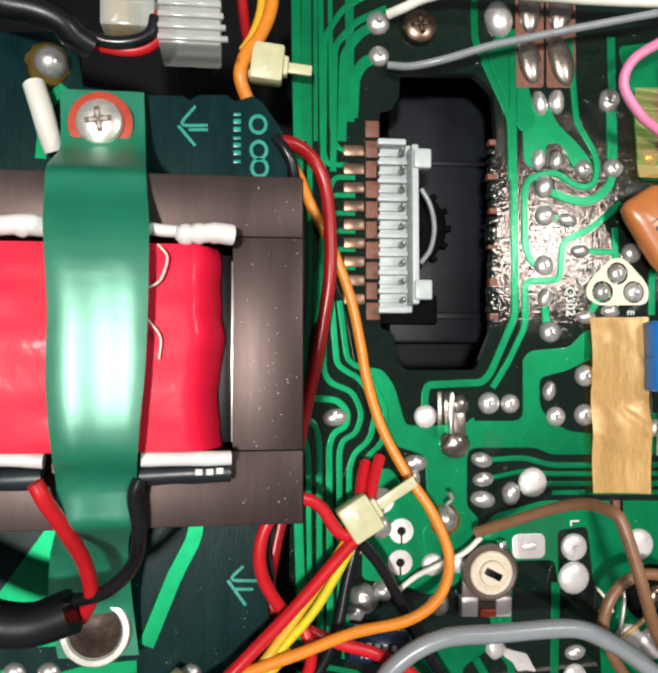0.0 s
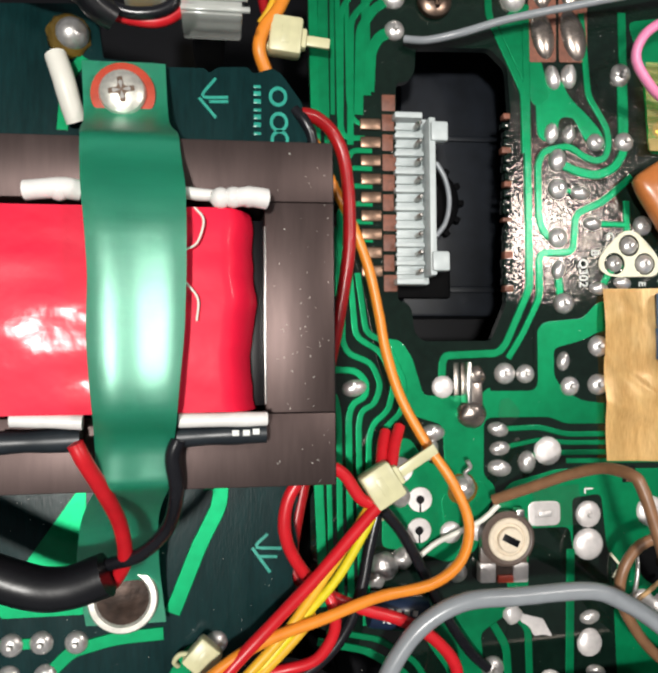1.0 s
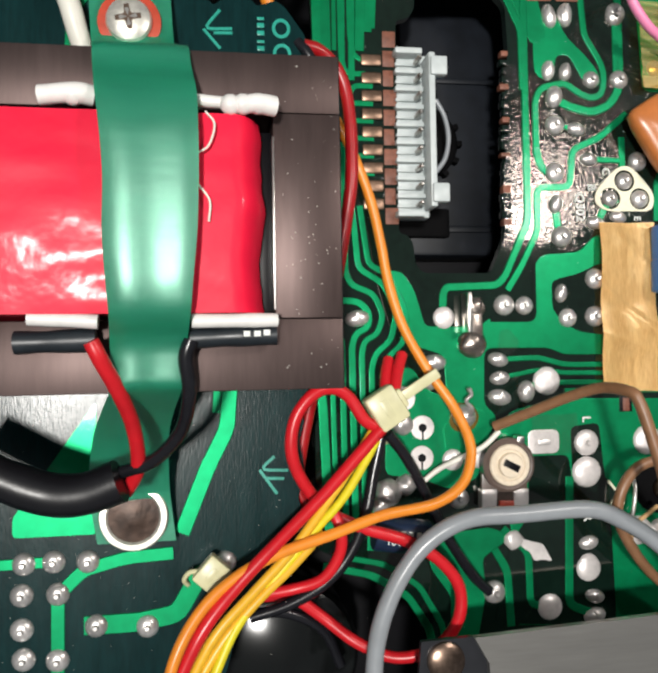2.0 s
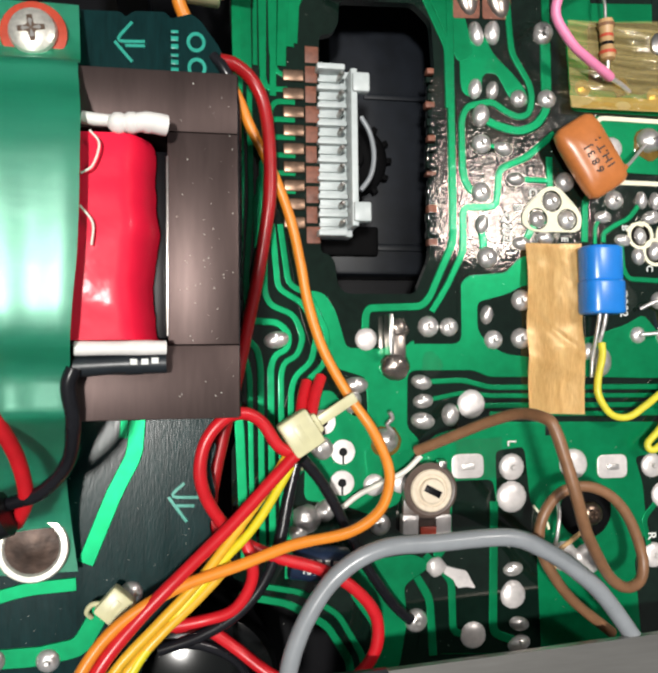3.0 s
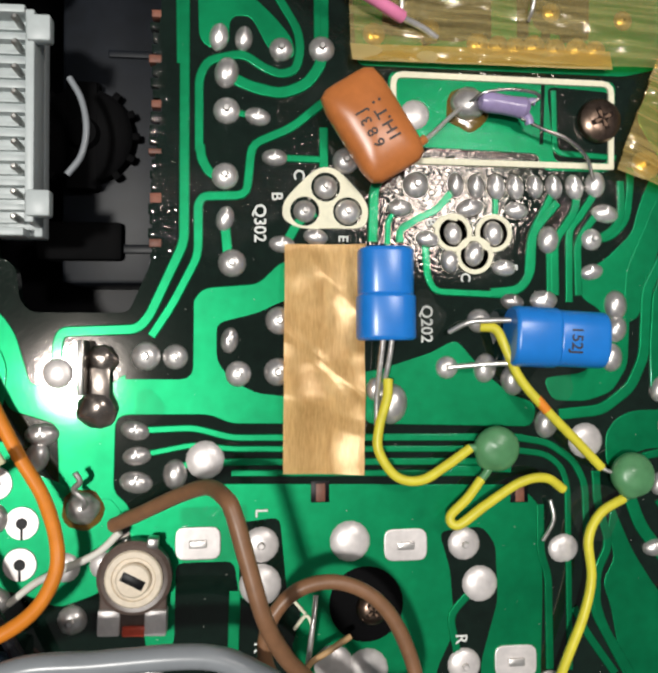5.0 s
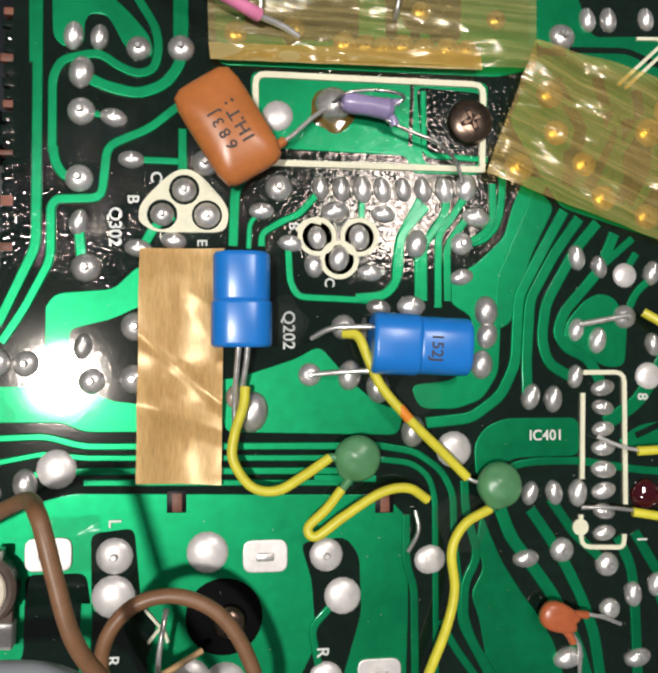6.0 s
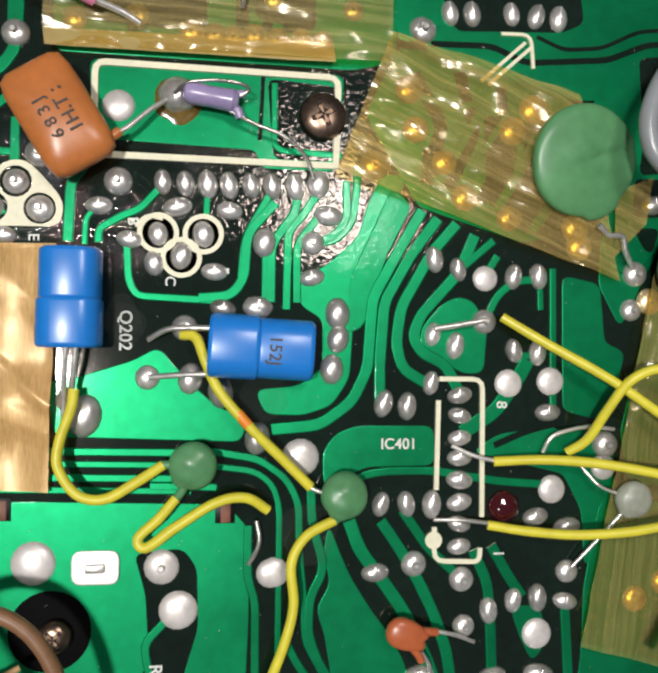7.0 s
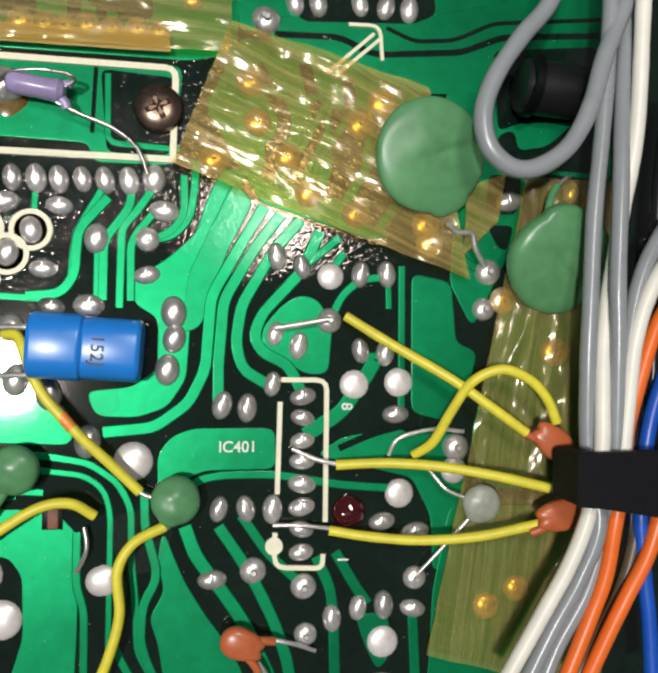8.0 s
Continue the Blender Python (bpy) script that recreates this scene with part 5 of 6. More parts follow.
wire("black_wire", "black wire beside the orange wire at board edge", BLACK, 1.7, (5.0, 32.1, 6), (6.5, 30.2, 6.5), (7.6, 27.4, 6), (8.2, 20.5, 4), (8.3, -2.8, 2), (8.5, -15.3, 0))
wire("red_wire", "red wire above the power board opening", DKRED, 1.6, (0.2, 57.3, 2), (0.7, 51.6, 2), (1.3, 47.3, 3), (2.7, 43.8, 4))
wire("orange_wire", "orange wire through a cable tie at the board edge", ORANGE, 1.9, (5.1, 56.5, 4), (4.6, 51.4, 4), (3.0, 47.1, 4.5), (0.9, 44.0, 5), (0.2, 40.9, 5), (1.3, 37.9, 4))
wire("amber_wire", "amber wire twisted beside the orange wire", GOLDYEL, 1.3, (3.4, 56.9, 3), (3.2, 51.7, 3.4), (2.0, 47.5, 4), (0.5, 45.2, 3.5))
# bundle through the lower tie
wire("red_wire", "red wire looping out of the cable tie", RED, 1.75, (16.4, -23.5, 8), (13.5, -22.2, 8.5), (11.1, -18.8, 9), (8.6, -17.5, 9.5), (5.9, -18.3, 10), (3.5, -21.4, 10), (2.9, -25.8, 9.5), (4.4, -30.1, 8.5), (8.0, -34.6, 7.5), (12.9, -37.3, 7), (19.1, -39.4, 7), (24.0, -42.4, 7), (27.2, -46.7, 6.5), (27.0, -51.7, 6), (23.7, -55.8, 5), (18.2, -57.0, 4), (12.8, -54.9, 3), (7.9, -51.2, 2), (3.6, -48.1, 2), (-0.7, -47.5, 2))
wire("red_wire", "red wire running down from the cable tie", RED, 1.75, (16.0, -23.1, 8.5), (12.0, -27.0, 9.5), (7.0, -31.8, 11), (0.9, -37.0, 13), (-4.7, -42.2, 14), (-9.1, -47.2, 15), (-12.3, -53.3, 15))
wire("red_wire", "red wire under the amber wires", RED, 1.6, (8.0, -33.3, 8), (9.5, -36.7, 9), (9.6, -40.4, 8), (7.3, -44.1, 7), (3.2, -45.6, 6), (-2.2, -46.2, 6))
wire("yellow_wire", "yellow wire running down from the cable tie", YELLOW, 1.3, (15.2, -25.0, 7.5), (12.5, -29.2, 8.5), (9.5, -33.1, 9.5), (5.1, -37.1, 11), (-0.2, -42.8, 12), (-4.8, -47.7, 13), (-8.1, -54.0, 14))
wire("amber_wire", "amber wire running down from the cable tie", GOLDYEL, 1.35, (14.8, -23.4, 8), (11.5, -28.0, 9), (7.6, -32.8, 10.5), (2.7, -38.5, 12), (-2.5, -43.4, 13), (-7.5, -48.2, 14), (-10.8, -53.8, 14))
wire("amber_wire", "amber wire beside the red wires", GOLDYEL, 1.35, (6.9, -36.8, 10.5), (2.7, -40.8, 11.5), (-2.0, -44.7, 12.5), (-6.4, -49.2, 13), (-9.8, -54.1, 13.5))
wire("black_wire", "black wire hanging from the cable tie", BLACK, 1.7, (16.0, -24.8, 7), (14.8, -29.6, 7), (13.7, -34.9, 7), (11.7, -40.3, 6.5), (8.1, -44.8, 6), (2.7, -48.0, 5), (-2.7, -49.8, 4))
wire("black_wire", "black wire from the tie to the board", BLACK, 1.6, (16.9, -24.2, 7), (19.6, -27.5, 6), (22.6, -32.7, 5), (26.3, -39.9, 4), (30.8, -46.4, 2), (33.8, -49.4, 1))
wire("black_wire", "black wire beside the red loop", BLACK, 1.6, (-2.6, -50.2, 1), (3.0, -50.6, 1), (8.2, -53.8, 0), (11.0, -59.8, -2))
wire("red_wire", "short red wire end entering the cable tie", RED, 1.7, (16.7, -18.6, 7), (17.3, -16.0, 5), (18.2, -13.7, 3))
wire("red_wire", "short red wire end entering the cable tie", RED, 1.7, (18.1, -18.3, 7), (19.1, -15.4, 5), (20.3, -13.0, 3))
wire("brown_wire", "brown insulated wire arching over the board", BROWN, 1.6, (34.5, -24.1, 3), (38.2, -22.0, 6.5), (42.4, -19.5, 11), (45.4, -18.1, 15), (47.2, -18.5, 19), (48.0, -19.9, 20), (49.2, -24.1, 20.5), (50.6, -28.9, 20.5), (52.3, -32.6, 19), (54.4, -35.6, 17), (59.2, -41.2, 13), (63.0, -43.6, 11), (66.2, -43.0, 9.6), (66.9, -39.7, 9), (64.9, -34.2, 9), (62.0, -30.8, 9), (58.0, -29.3, 9), (54.1, -30.2, 9), (51.5, -33.2, 9), (51.0, -37.4, 8.5), (53.4, -42.2, 8), (57.2, -46.6, 7), (63.6, -51.8, 6))
wire("pale_lead", "pale stripped wire end from brown wire", WHITE, 0.85, (35.2, -24.8, 3), (32.8, -27.1, 2.5), (29.4, -28.8, 2), (26.0, -30.4, 1.6), (22.9, -32.8, 1.2))
wire("bare_lead", "bare tinned lead standing above the board", SOLDER, 0.6, (56.8, -32.6, 3), (56.5, -34.5, 4), (56.1, -37.4, 4), (55.8, -40.6, 3))
wire("bare_lead", "bare coppery lead bent over the board", TAN, 0.7, (60.7, -37.3, 3), (58.2, -38.4, 4), (55.8, -39.8, 4.5), (55.4, -42.6, 4))
wire("grey_cable", "grey round cable arching over the board", GREY, 2.5, (13.6, -64.4, 10), (13.8, -55.2, 10), (15.0, -48.8, 10.5), (17.7, -43.0, 11), (21.5, -38.5, 11.5), (26.9, -35.8, 12), (34.3, -35.5, 12), (44.7, -35.3, 12), (49.9, -37.2, 12), (55.0, -40.6, 12), (59.5, -45.0, 12), (67.0, -55.3, 11), category="cable")
wire("grey_wire", "thin grey wire soldered near the board corner", GREY, 1.2, (22.2, 45.0, 1.5), (25.4, 44.4, 3), (30.2, 45.1, 4.5), (36.6, 47.1, 5), (44.3, 48.9, 5.5), (53.4, 50.9, 6), (64.1, 53.2, 6.5), (80.5, 56.9, 7))
wire("white_wire", "white wire near the upper board edge", WHITE, 1.5, (22.2, 52.7, 1.5), (24.2, 53.1, 3), (27.9, 54.5, 4), (34.1, 55.2, 5), (53.5, 54.4, 6), (74.2, 55.0, 6))
wire("pink_wire", "pink insulated wire ending above amber film", PINK, 1.5, (66.5, 49.9, 9), (60.0, 46.6, 9), (56.7, 44.2, 8.5), (56.0, 41.0, 7.6), (58.6, 37.3, 7), (61.6, 35.4, 6.2), (65.6, 33.9, 4.6), (67.0, 33.5, 3.8))
wire("bare_lead", "tinned end of the pink wire", SOLDER, 0.8, (66.6, 33.6, 3.9), (69.7, 33.0, 2.4), (71.6, 32.2, 1.6))

# ---- parts soldered on top of the board ----
def sheet(points_fn, nx, ny, thick, mat, name, label, category, bumps=0.3, scale=0.2, creases=0, way=0.0):
    """A thin, slightly wavy sheet; creases: how many sharp folds cross it, roughly along way (degrees)."""
    bm = bmesh.new()
    rnd = random.Random(len(label) * 7 + creases)
    folds = []
    for _ in range(creases):
        x, y, _z = points_fn(rnd.random(), rnd.random())
        q = math.radians(way + rnd.uniform(-22, 22))
        folds.append((x, y, -math.sin(q), math.cos(q), rnd.uniform(0.1, 0.4), rnd.uniform(0.5, 1.9), rnd.uniform(6, 26)))
    g = []
    for i in range(nx + 1):
        row = []
        for j in range(ny + 1):
            x, y, z = points_fn(i / nx, j / ny)
            for fx, fy, nx_, ny_, h, w, far in folds:
                d, s = (x - fx) * nx_ + (y - fy) * ny_, (x - fx) * ny_ - (y - fy) * nx_
                if abs(s) < far:
                    z += h * max(0, 1 - abs(d) / w) * (1 - (s / far) ** 2)
            row.append(bm.verts.new((x, y, z + bumps * noise.noise(Vector((x, y, 7)) * scale))))
        g.append(row)
    for a, b in zip(g, g[1:]):
        for j in range(ny):
            bm.faces.new((a[j], a[j + 1], b[j + 1], b[j]))
    bmesh.ops.solidify(bm, geom=bm.faces[:], thickness=thick)
    return tagged(mesh_object(name, bm, mat), label, category)


def quad(a, b, c, d, z, curl=0.0):
    """Maps the unit square on four corners."""
    a, b, c, d = (Vector(p) for p in (a, b, c, d))

    def at(u, v):
        p = (a * (1 - u) + b * u) * (1 - v) + (d * (1 - u) + c * u) * v
        return p.x, p.y, z + curl * math.sin(v * math.pi * 2.2) ** 2
    return at


sheet(quad((53.5, 7.5), (63.0, 7.6), (62.7, -19.5), (53.2, -19.1), 0.9, 0.5), 30, 90, 0.25, TAPE, "kraft_tape_strip", "golden brown creased tape strip on the board", "tape", 0.8, 0.16, 3, -28)
sheet(quad((60.9, 43.1), (100.2, 45.3), (100.0, 29.5), (61.3, 29.3), 1.7), 130, 50, 0.08, AMBER, "amber_film_strip", "glossy amber insulating film over soldered parts", "film", 0.6, 0.2, 22, -3)
sheet(quad((61.2, 31.1), (93.2, 31.4), (93.5, 29.2), (61.5, 29.2), 1.6), 30, 3, 0.12, PALEFILM, "amber_film_edge", "folded pale lower edge of the amber film", "film", 0.2, 0.3)
sheet(quad((100.1, 33.2), (122.8, 27.1), (128.0, 4.9), (93.8, 16.9), 1.6), 110, 70, 0.08, KAPTON, "amber_film_strip", "wrinkled amber film patch stuck across tracks", "film", 0.6, 0.25, 34, -24)
sheet(quad((134.8, 17.2), (146.1, 17.2), (141.8, -43.1), (123.1, -38.0), 1.5), 60, 150, 0.08, FILM, "amber_film_strip", "pale streaky film beside the wire loom", "film", 0.6, 0.25, 26, 80)
sheet(quad((127.6, 15.8), (132.4, 17.6), (131.4, 11.9), (127.2, 7.7), 1.4), 8, 8, 0.1, KAPTON, "amber_film_strip", "small amber film end under a green disc", "film", 0.4, 0.4)


def lead(parent, mat, dia, *points, label=""):
    """A component's lead, given in board coordinates, as a part of the component."""
    ob = mesh_object("lead", tube(points, dia, wobble=0.08), mat, parent, label)
    ob.matrix_parent_inverse = parent.matrix_basis.inverted()
    return ob


def film_capacitor(x, y, turn, length, width, step, label, text=""):
    """A two-step blue moulded capacitor lying on the board."""
    t = thing("blue_capacitor", x, y, 0.2, label, "capacitor", "blue capacitors", turn=turn)

    def body(y0, y1, w, h, name):
        bm = bmesh.new()
        n = 28
        rings = []
        for yy, s in ((y0, 0.9), (y0 + 0.25, 0.985), (y0 + 0.5, 1.0), (y1 - 0.5, 1.0), (y1 - 0.25, 0.985), (y1, 0.9)):
            ring = []
            for k in range(n):
                a = k * math.tau / n
                cx, cz = math.cos(a), math.sin(a)
                px = abs(cx) ** 0.62 * (1 if cx > 0 else -1)
                pz = abs(cz) ** 0.75 * (1 if cz > 0 else -1)
                ring.append(bm.verts.new((px * w / 2 * s, yy, h / 2 + pz * h / 2 * s)))
            rings.append(ring)
        for lo, hi in zip(rings, rings[1:]):
            for k in range(n):
                bm.faces.new((lo[k], lo[(k + 1) % n], hi[(k + 1) % n], hi[k]))
        bm.faces.new(rings[0])
        bm.faces.new(rings[-1])
        return part(name, bm, BLUE, t)
    body(-length / 2, -length / 2 + step + 0.3, width * 1.03, 5.6, "sleeve")
    case = body(-length / 2 + step, length / 2, width * 0.97, 5.3, "case")
    if text:
        letters(text, 0.2, length / 2 - 4.3, 5.32, 1.85, 0, INK, case)
    return t


CAP_A = film_capacitor(*((65.0, 1.5)), 0, 10.6, 6.6, 5.0, "blue two-step film capacitor lying beside kraft tape")
CAP_B = film_capacitor(*((85.4, -3.6)), -93, 11.4, 6.9, 5.2, "blue film capacitor marked 152J lying across joints", "152J")
lead(CAP_A, SOLDER, 0.65, (64.7, -3.5, 3), (64.5, -5.7, 2.6), (64.3, -8.2, 2), (64.2, -10.7, 1.2), (64.2, -13.7, 0.8))
lead(CAP_A, SOLDER, 0.65, (65.7, -3.7, 3), (65.5, -5.7, 2.6), (65.1, -8.2, 1.8))
lead(CAP_B, SOLDER, 0.65, (80.0, -1.5, 3), (77.5, -1.5, 2.6), (75.1, -1.7, 2), (73.0, -2.8, 0.8))
lead(CAP_B, SOLDER, 0.65, (80.2, -6.5, 3), (77.5, -6.6, 2.4), (72.7, -7.0, 0.9))
joints("blob", 0.8, (64.2, -9.5))


def pillow(w, h, thick, r, bm=None, p=4.0):
    """A dipped, pillow-shaped body centred on the origin."""
    bm = bm or bmesh.new()
    bmesh.ops.create_uvsphere(bm, u_segments=32, v_segments=16, radius=1)
    for v in bm.verts:
        c = v.co.copy()
        n = (abs(c.x) ** p + abs(c.y) ** p) ** (1 / p) or 1
        k = math.hypot(c.x, c.y) / n
        v.co = Vector((c.x * k * w / 2, c.y * k * h / 2, (abs(c.z) ** 0.7) * (1 if c.z > 0 else -1) * thick / 2))
    return bm


def brown_capacitor():
    x, y = (63.5, 20.9)
    t = thing("brown_capacitor", x, y, 3.4, "brown dipped film capacitor marked 683J standing over the board", "capacitor", turn=32)
    body = part("body", pillow(7.9, 12.5, 4.2, 1.0, p=6.5), CAPBROWN, t)
    letters("6 8 3 J", -0.9, -0.5, 2.06, 1.8, 90, INK, body, depth=0.06)
    letters("1H.T", 1.1, -1.1, 2.06, 2.0, 90, INK, body, depth=0.06)
    letters(":", 1.1, 1.8, 2.05, 2.2, 90, INK, body, depth=0.06)
    return t


BROWN_CAP = brown_capacitor()
lead(BROWN_CAP, CAPBROWN, 1.1, (67.7, 18.2, 3), (68.8, 18.9, 3), (69.8, 19.7, 2.8))
lead(BROWN_CAP, SOLDER, 0.55, (69.2, 19.1, 3), (71.0, 20.6, 2.6), (72.9, 22.5, 2), (74.6, 24.0, 1.2))


def lump(name, x, y, r, h, mat, parent, seed=0.0):
    bm = bmesh.new()
    bmesh.ops.create_icosphere(bm, subdivisions=3, radius=1)
    for v in bm.verts:
        n = 1 + 0.16 * noise.noise(v.co * 1.6 + Vector((seed, seed, 0)))
        v.co = Vector((v.co.x * r * n, v.co.y * r * n, max(-0.05, v.co.z) * h * n))
    ob = part(name, bm, mat, parent)
    ob.location = Vector((x, y, 0.05)) * MM
    return ob


lump("solder_lump", *((75.7, 24.8)), 2.1, 1.9, SOLDER, board, 1.0)
lump("flux_stain", *((75.8, 24.3)), 2.7, 0.25, FLUX, board, 2.0)
lump("solder_slug", 32.7, -5.8, 1.75, 1.3, DULL, board, 3.0)
lump("solder_slug", 32.2, -11.4, 2.3, 1.6, DULL, board, 3.6)
part("solder_neck", box(31.3, -10.6, 0.1, 33.8, -6.6, 1.1, 0.4), DULL, board)
lump("solder_lump", 30.6, -22.6, 1.9, 1.7, SOLDER, board, 4.0)
lump("flux_stain", 30.6, -22.8, 2.4, 0.3, FLUX, board, 4.4)
part("twisted_lead", tube([(30.5, -23.2, 1.0), (31.3, -21.6, 2.2), (30.2, -20.2, 2.6), (30.9, -19.2, 3.0), (30.4, -18.2, 3.2)], 0.7, wobble=0.3), SOLDER, board)
lump("solder_lump", *((20.9, -23.6)), 1.7, 1.1, SOLDER, board, 5.0)
lump("solder_lump", *((18.4, -33.8)), 2.2, 1.6, SOLDER, board, 6.0)
lump("solder_lump", *((21.2, -32.8)), 1.6, 1.3, SOLDER, board, 7.0)
lump("solder_lump", *((17.1, -35.7)), 1.4, 1.2, SOLDER, board, 8.0)
lump("solder_lump", 38.2, -42.0, 1.5, 0.8, PALE, board, 9.0)
part("solder_smear", slab(rounded([(39.4, -41.8), (41.2, -42.4), (42.9, -42.8), (43.6, -44.2), (44.4, -45.6), (42.8, -45.2), (41.4, -45.4), (40.8, -44.0), (39.2, -43.0)], 0.5), 0.1, 0.42), PALE, board)
part("lead_strap", box(30.6, -9.8, 0.1, 31.3, -3.7, 3.4, 0.15), STEEL, board)


def small_diode():
    x, y = (80.0, 24.1)
    t = thing("purple_capacitor", x, y, 2.4, "small purple dipped capacitor with long thin lead", "capacitor", turn=-8)
    bm = lathe([(0.35, -3.6), (1.0, -3.3), (1.25, -2.5), (1.15, -0.5), (1.2, 1.0), (1.3, 1.9), (0.9, 2.5), (0.4, 2.6)], 20)
    ob = part("body", bm, PURPLE, t)
    ob.matrix_basis = pose(0, 0, 0, 0, 90, 0)
    part("neck", tube([(1.6, -0.5, 0), (2.6, -1.0, -0.1), (3.0, -1.7, -0.2)], 1.1), PURPLE, t)
    part("neck", tube([(1.6, 0.5, 0), (2.6, 0.9, 0.1), (3.2, 0.9, 0.2)], 0.9), PURPLE, t)
    return t


PURPLE_CAP = small_diode()
lead(PURPLE_CAP, STEEL, 0.45, (81.6, 22.6, 2.4), (84.5, 21.4, 2.2), (87.4, 20.3, 2.2), (90.0, 18.4, 1.6), (91.2, 15.7, 1))
lead(PURPLE_CAP, STEEL, 0.4, (75.5, 24.5, 2), (77.0, 25.3, 3.2), (80.0, 25.6, 3.6), (82.8, 25.4, 3.4), (83.6, 24.9, 3), (82.3, 24.1, 2.6))


def disc(name, x, y, z, r, thick, turn, label, mat, tilt=0.0, group="", crease=0.0):
    t = thing(name, x, y, z, label, "capacitor", group, turn=turn)
    bm = bmesh.new()
    fine = 2 if r > 5 else 1
    bmesh.ops.create_uvsphere(bm, u_segments=40 * fine, v_segments=20 * fine, radius=1)
    for v in bm.verts:
        c = v.co.copy()
        z = math.copysign(abs(c.z) ** (0.6 if r > 5 else 0.85), c.z) * thick / 2 * (1 + 0.08 * noise.noise(c * 2))
        q = math.radians(crease)
        along, across = c.x * math.cos(q) + c.y * math.sin(q), c.y * math.cos(q) - c.x * math.sin(q)
        if r > 5 and c.z > 0 and along > -0.35:
            bend = across - 0.12 * math.sin(along * 2)
            z -= (0.24 * math.exp(-(bend / 0.08) ** 2) - 0.12 * math.tanh(bend / 0.1)) * min(1, (along + 0.35) * 2)
        v.co = Vector((c.x * r, c.y * r * (1 + 0.02 * math.sin(3 * c.x)), z))
        if c.x > 0.8 and abs(c.y) < 0.35:
            v.co.x += (c.x - 0.8) * r * 0.5
    ob = part("body", bm, mat, t)
    ob.matrix_basis = pose(0, 0, 0, 0, tilt, 0)
    return t


SMALL_A = disc("green_disc_capacitor", *((78.2, -16.5)), 2.4, 2.65, 3.2, -130, "small green disc capacitor between yellow wires", CAPGREEN, 8, "small green discs")
SMALL_B = disc("green_disc_capacitor", *((94.9, -19.9)), 2.4, 2.65, 3.4, -110, "small green disc capacitor joined to yellow wires", CAPGREEN, -6, "small green discs")
BIG_DISC = disc("green_disc_capacitor", *((122.7, 18.8)), 3.0, 6.5, 2.8, -65, "large green disc capacitor with a pressed crease", CAPGREEN, 10, "large green discs", 72)
LOOM_DISC = disc("green_disc_capacitor", *((137.7, 6.9)), 4.0, 6.15, 3.6, 95, "large green disc capacitor tucked under the wire loom", CAPGREEN, -22, "large green discs", -152)
lead(LOOM_DISC, CAPGREEN, 1.0, (135.4, 10.4, 5.0), (136.1, 12.5, 4.6), (136.8, 14.5, 4.0), (137.7, 15.8, 3.4))
lead(LOOM_DISC, SOLDER, 0.5, (137.7, 15.8, 3.4), (139.2, 17.0, 2.6), (140.4, 17.6, 1.2))
lead(SMALL_A, CAPGREEN, 1.0, (77.0, -16.5, 2.4), (75.6, -16.4, 2.4), (74.8, -16.4, 2.4))
lead(SMALL_A, CAPGREEN, 1.0, (77.6, -18.2, 2.4), (77.0, -19.3, 2.2), (76.5, -20.0, 2.0))
lead(SMALL_B, SOLDER, 0.5, (92.8, -19.7, 2.3), (91.8, -19.4, 2.3), (90.9, -18.9, 2.2))
lead(SMALL_B, CAPGREEN, 1.0, (94.6, -21.6, 2.3), (94.2, -22.4, 2.3), (93.7, -22.8, 2.2))
GREY_DISC = disc("grey_disc_capacitor", *((129.3, -20.8)), 2.2, 2.2, 2.4, -120, "small grey-green disc capacitor beside yellow wires", CAPGREY, 6)
for args in ((((102.1, -35.7)), -20, "orange dipped capacitor standing near black channels"), (((136.1, -13.4)), 142, "orange dipped capacitor joined to yellow wires"),
             (((136.8, -21.5)), 191, "orange dipped capacitor partly under the strap")):
    (x, y), turn, label = args
    t = thing("orange_capacitor", x, y, 1.9 if turn == -20 else 6.2, label, "capacitor", "orange capacitors", turn=turn)
    FIRST_ORANGE = t if turn == -20 else FIRST_ORANGE
    bm = pillow(4.6, 3.5, 1.9, 1, p=2.2)
    for v in bm.verts:
        f = v.co.x / 2.3
        v.co.y *= 1 - 0.1 * f
        if f > 0.1:
            v.co.x += 0.9 * f * f * min(1, abs(v.co.y))
    part("body", bm, CAPORANGE, t)
    part("leg_root", tube([(1.2, 0.8, 0), (2.5, 1.1, -0.1), (3.5, 1.3, -0.3)], 0.95), CAPORANGE, t)
    if turn == -20:
        part("leg_root", tube([(1.0, -1.0, 0), (2.2, -1.7, -0.1), (2.9, -2.3, -0.3)], 0.95), CAPORANGE, t)
lead(FIRST_ORANGE, SOLDER, 0.5, (104.9, -35.4, 1.6), (107.8, -36.1, 1.4), (110.5, -37.3, 0.6))
lead(FIRST_ORANGE, SOLDER, 0.5, (104.0, -37.8, 1.6), (105.1, -39.8, 1.2), (105.3, -43.0, 0.5))
lead(BIG_DISC, SOLDER, 0.7, (124.8, 11.4, 2.6), (126.2, 10.3, 2.2), (128.0, 10.2, 2), (128.6, 8.5, 1.6), (130.0, 6.6, 0.8))
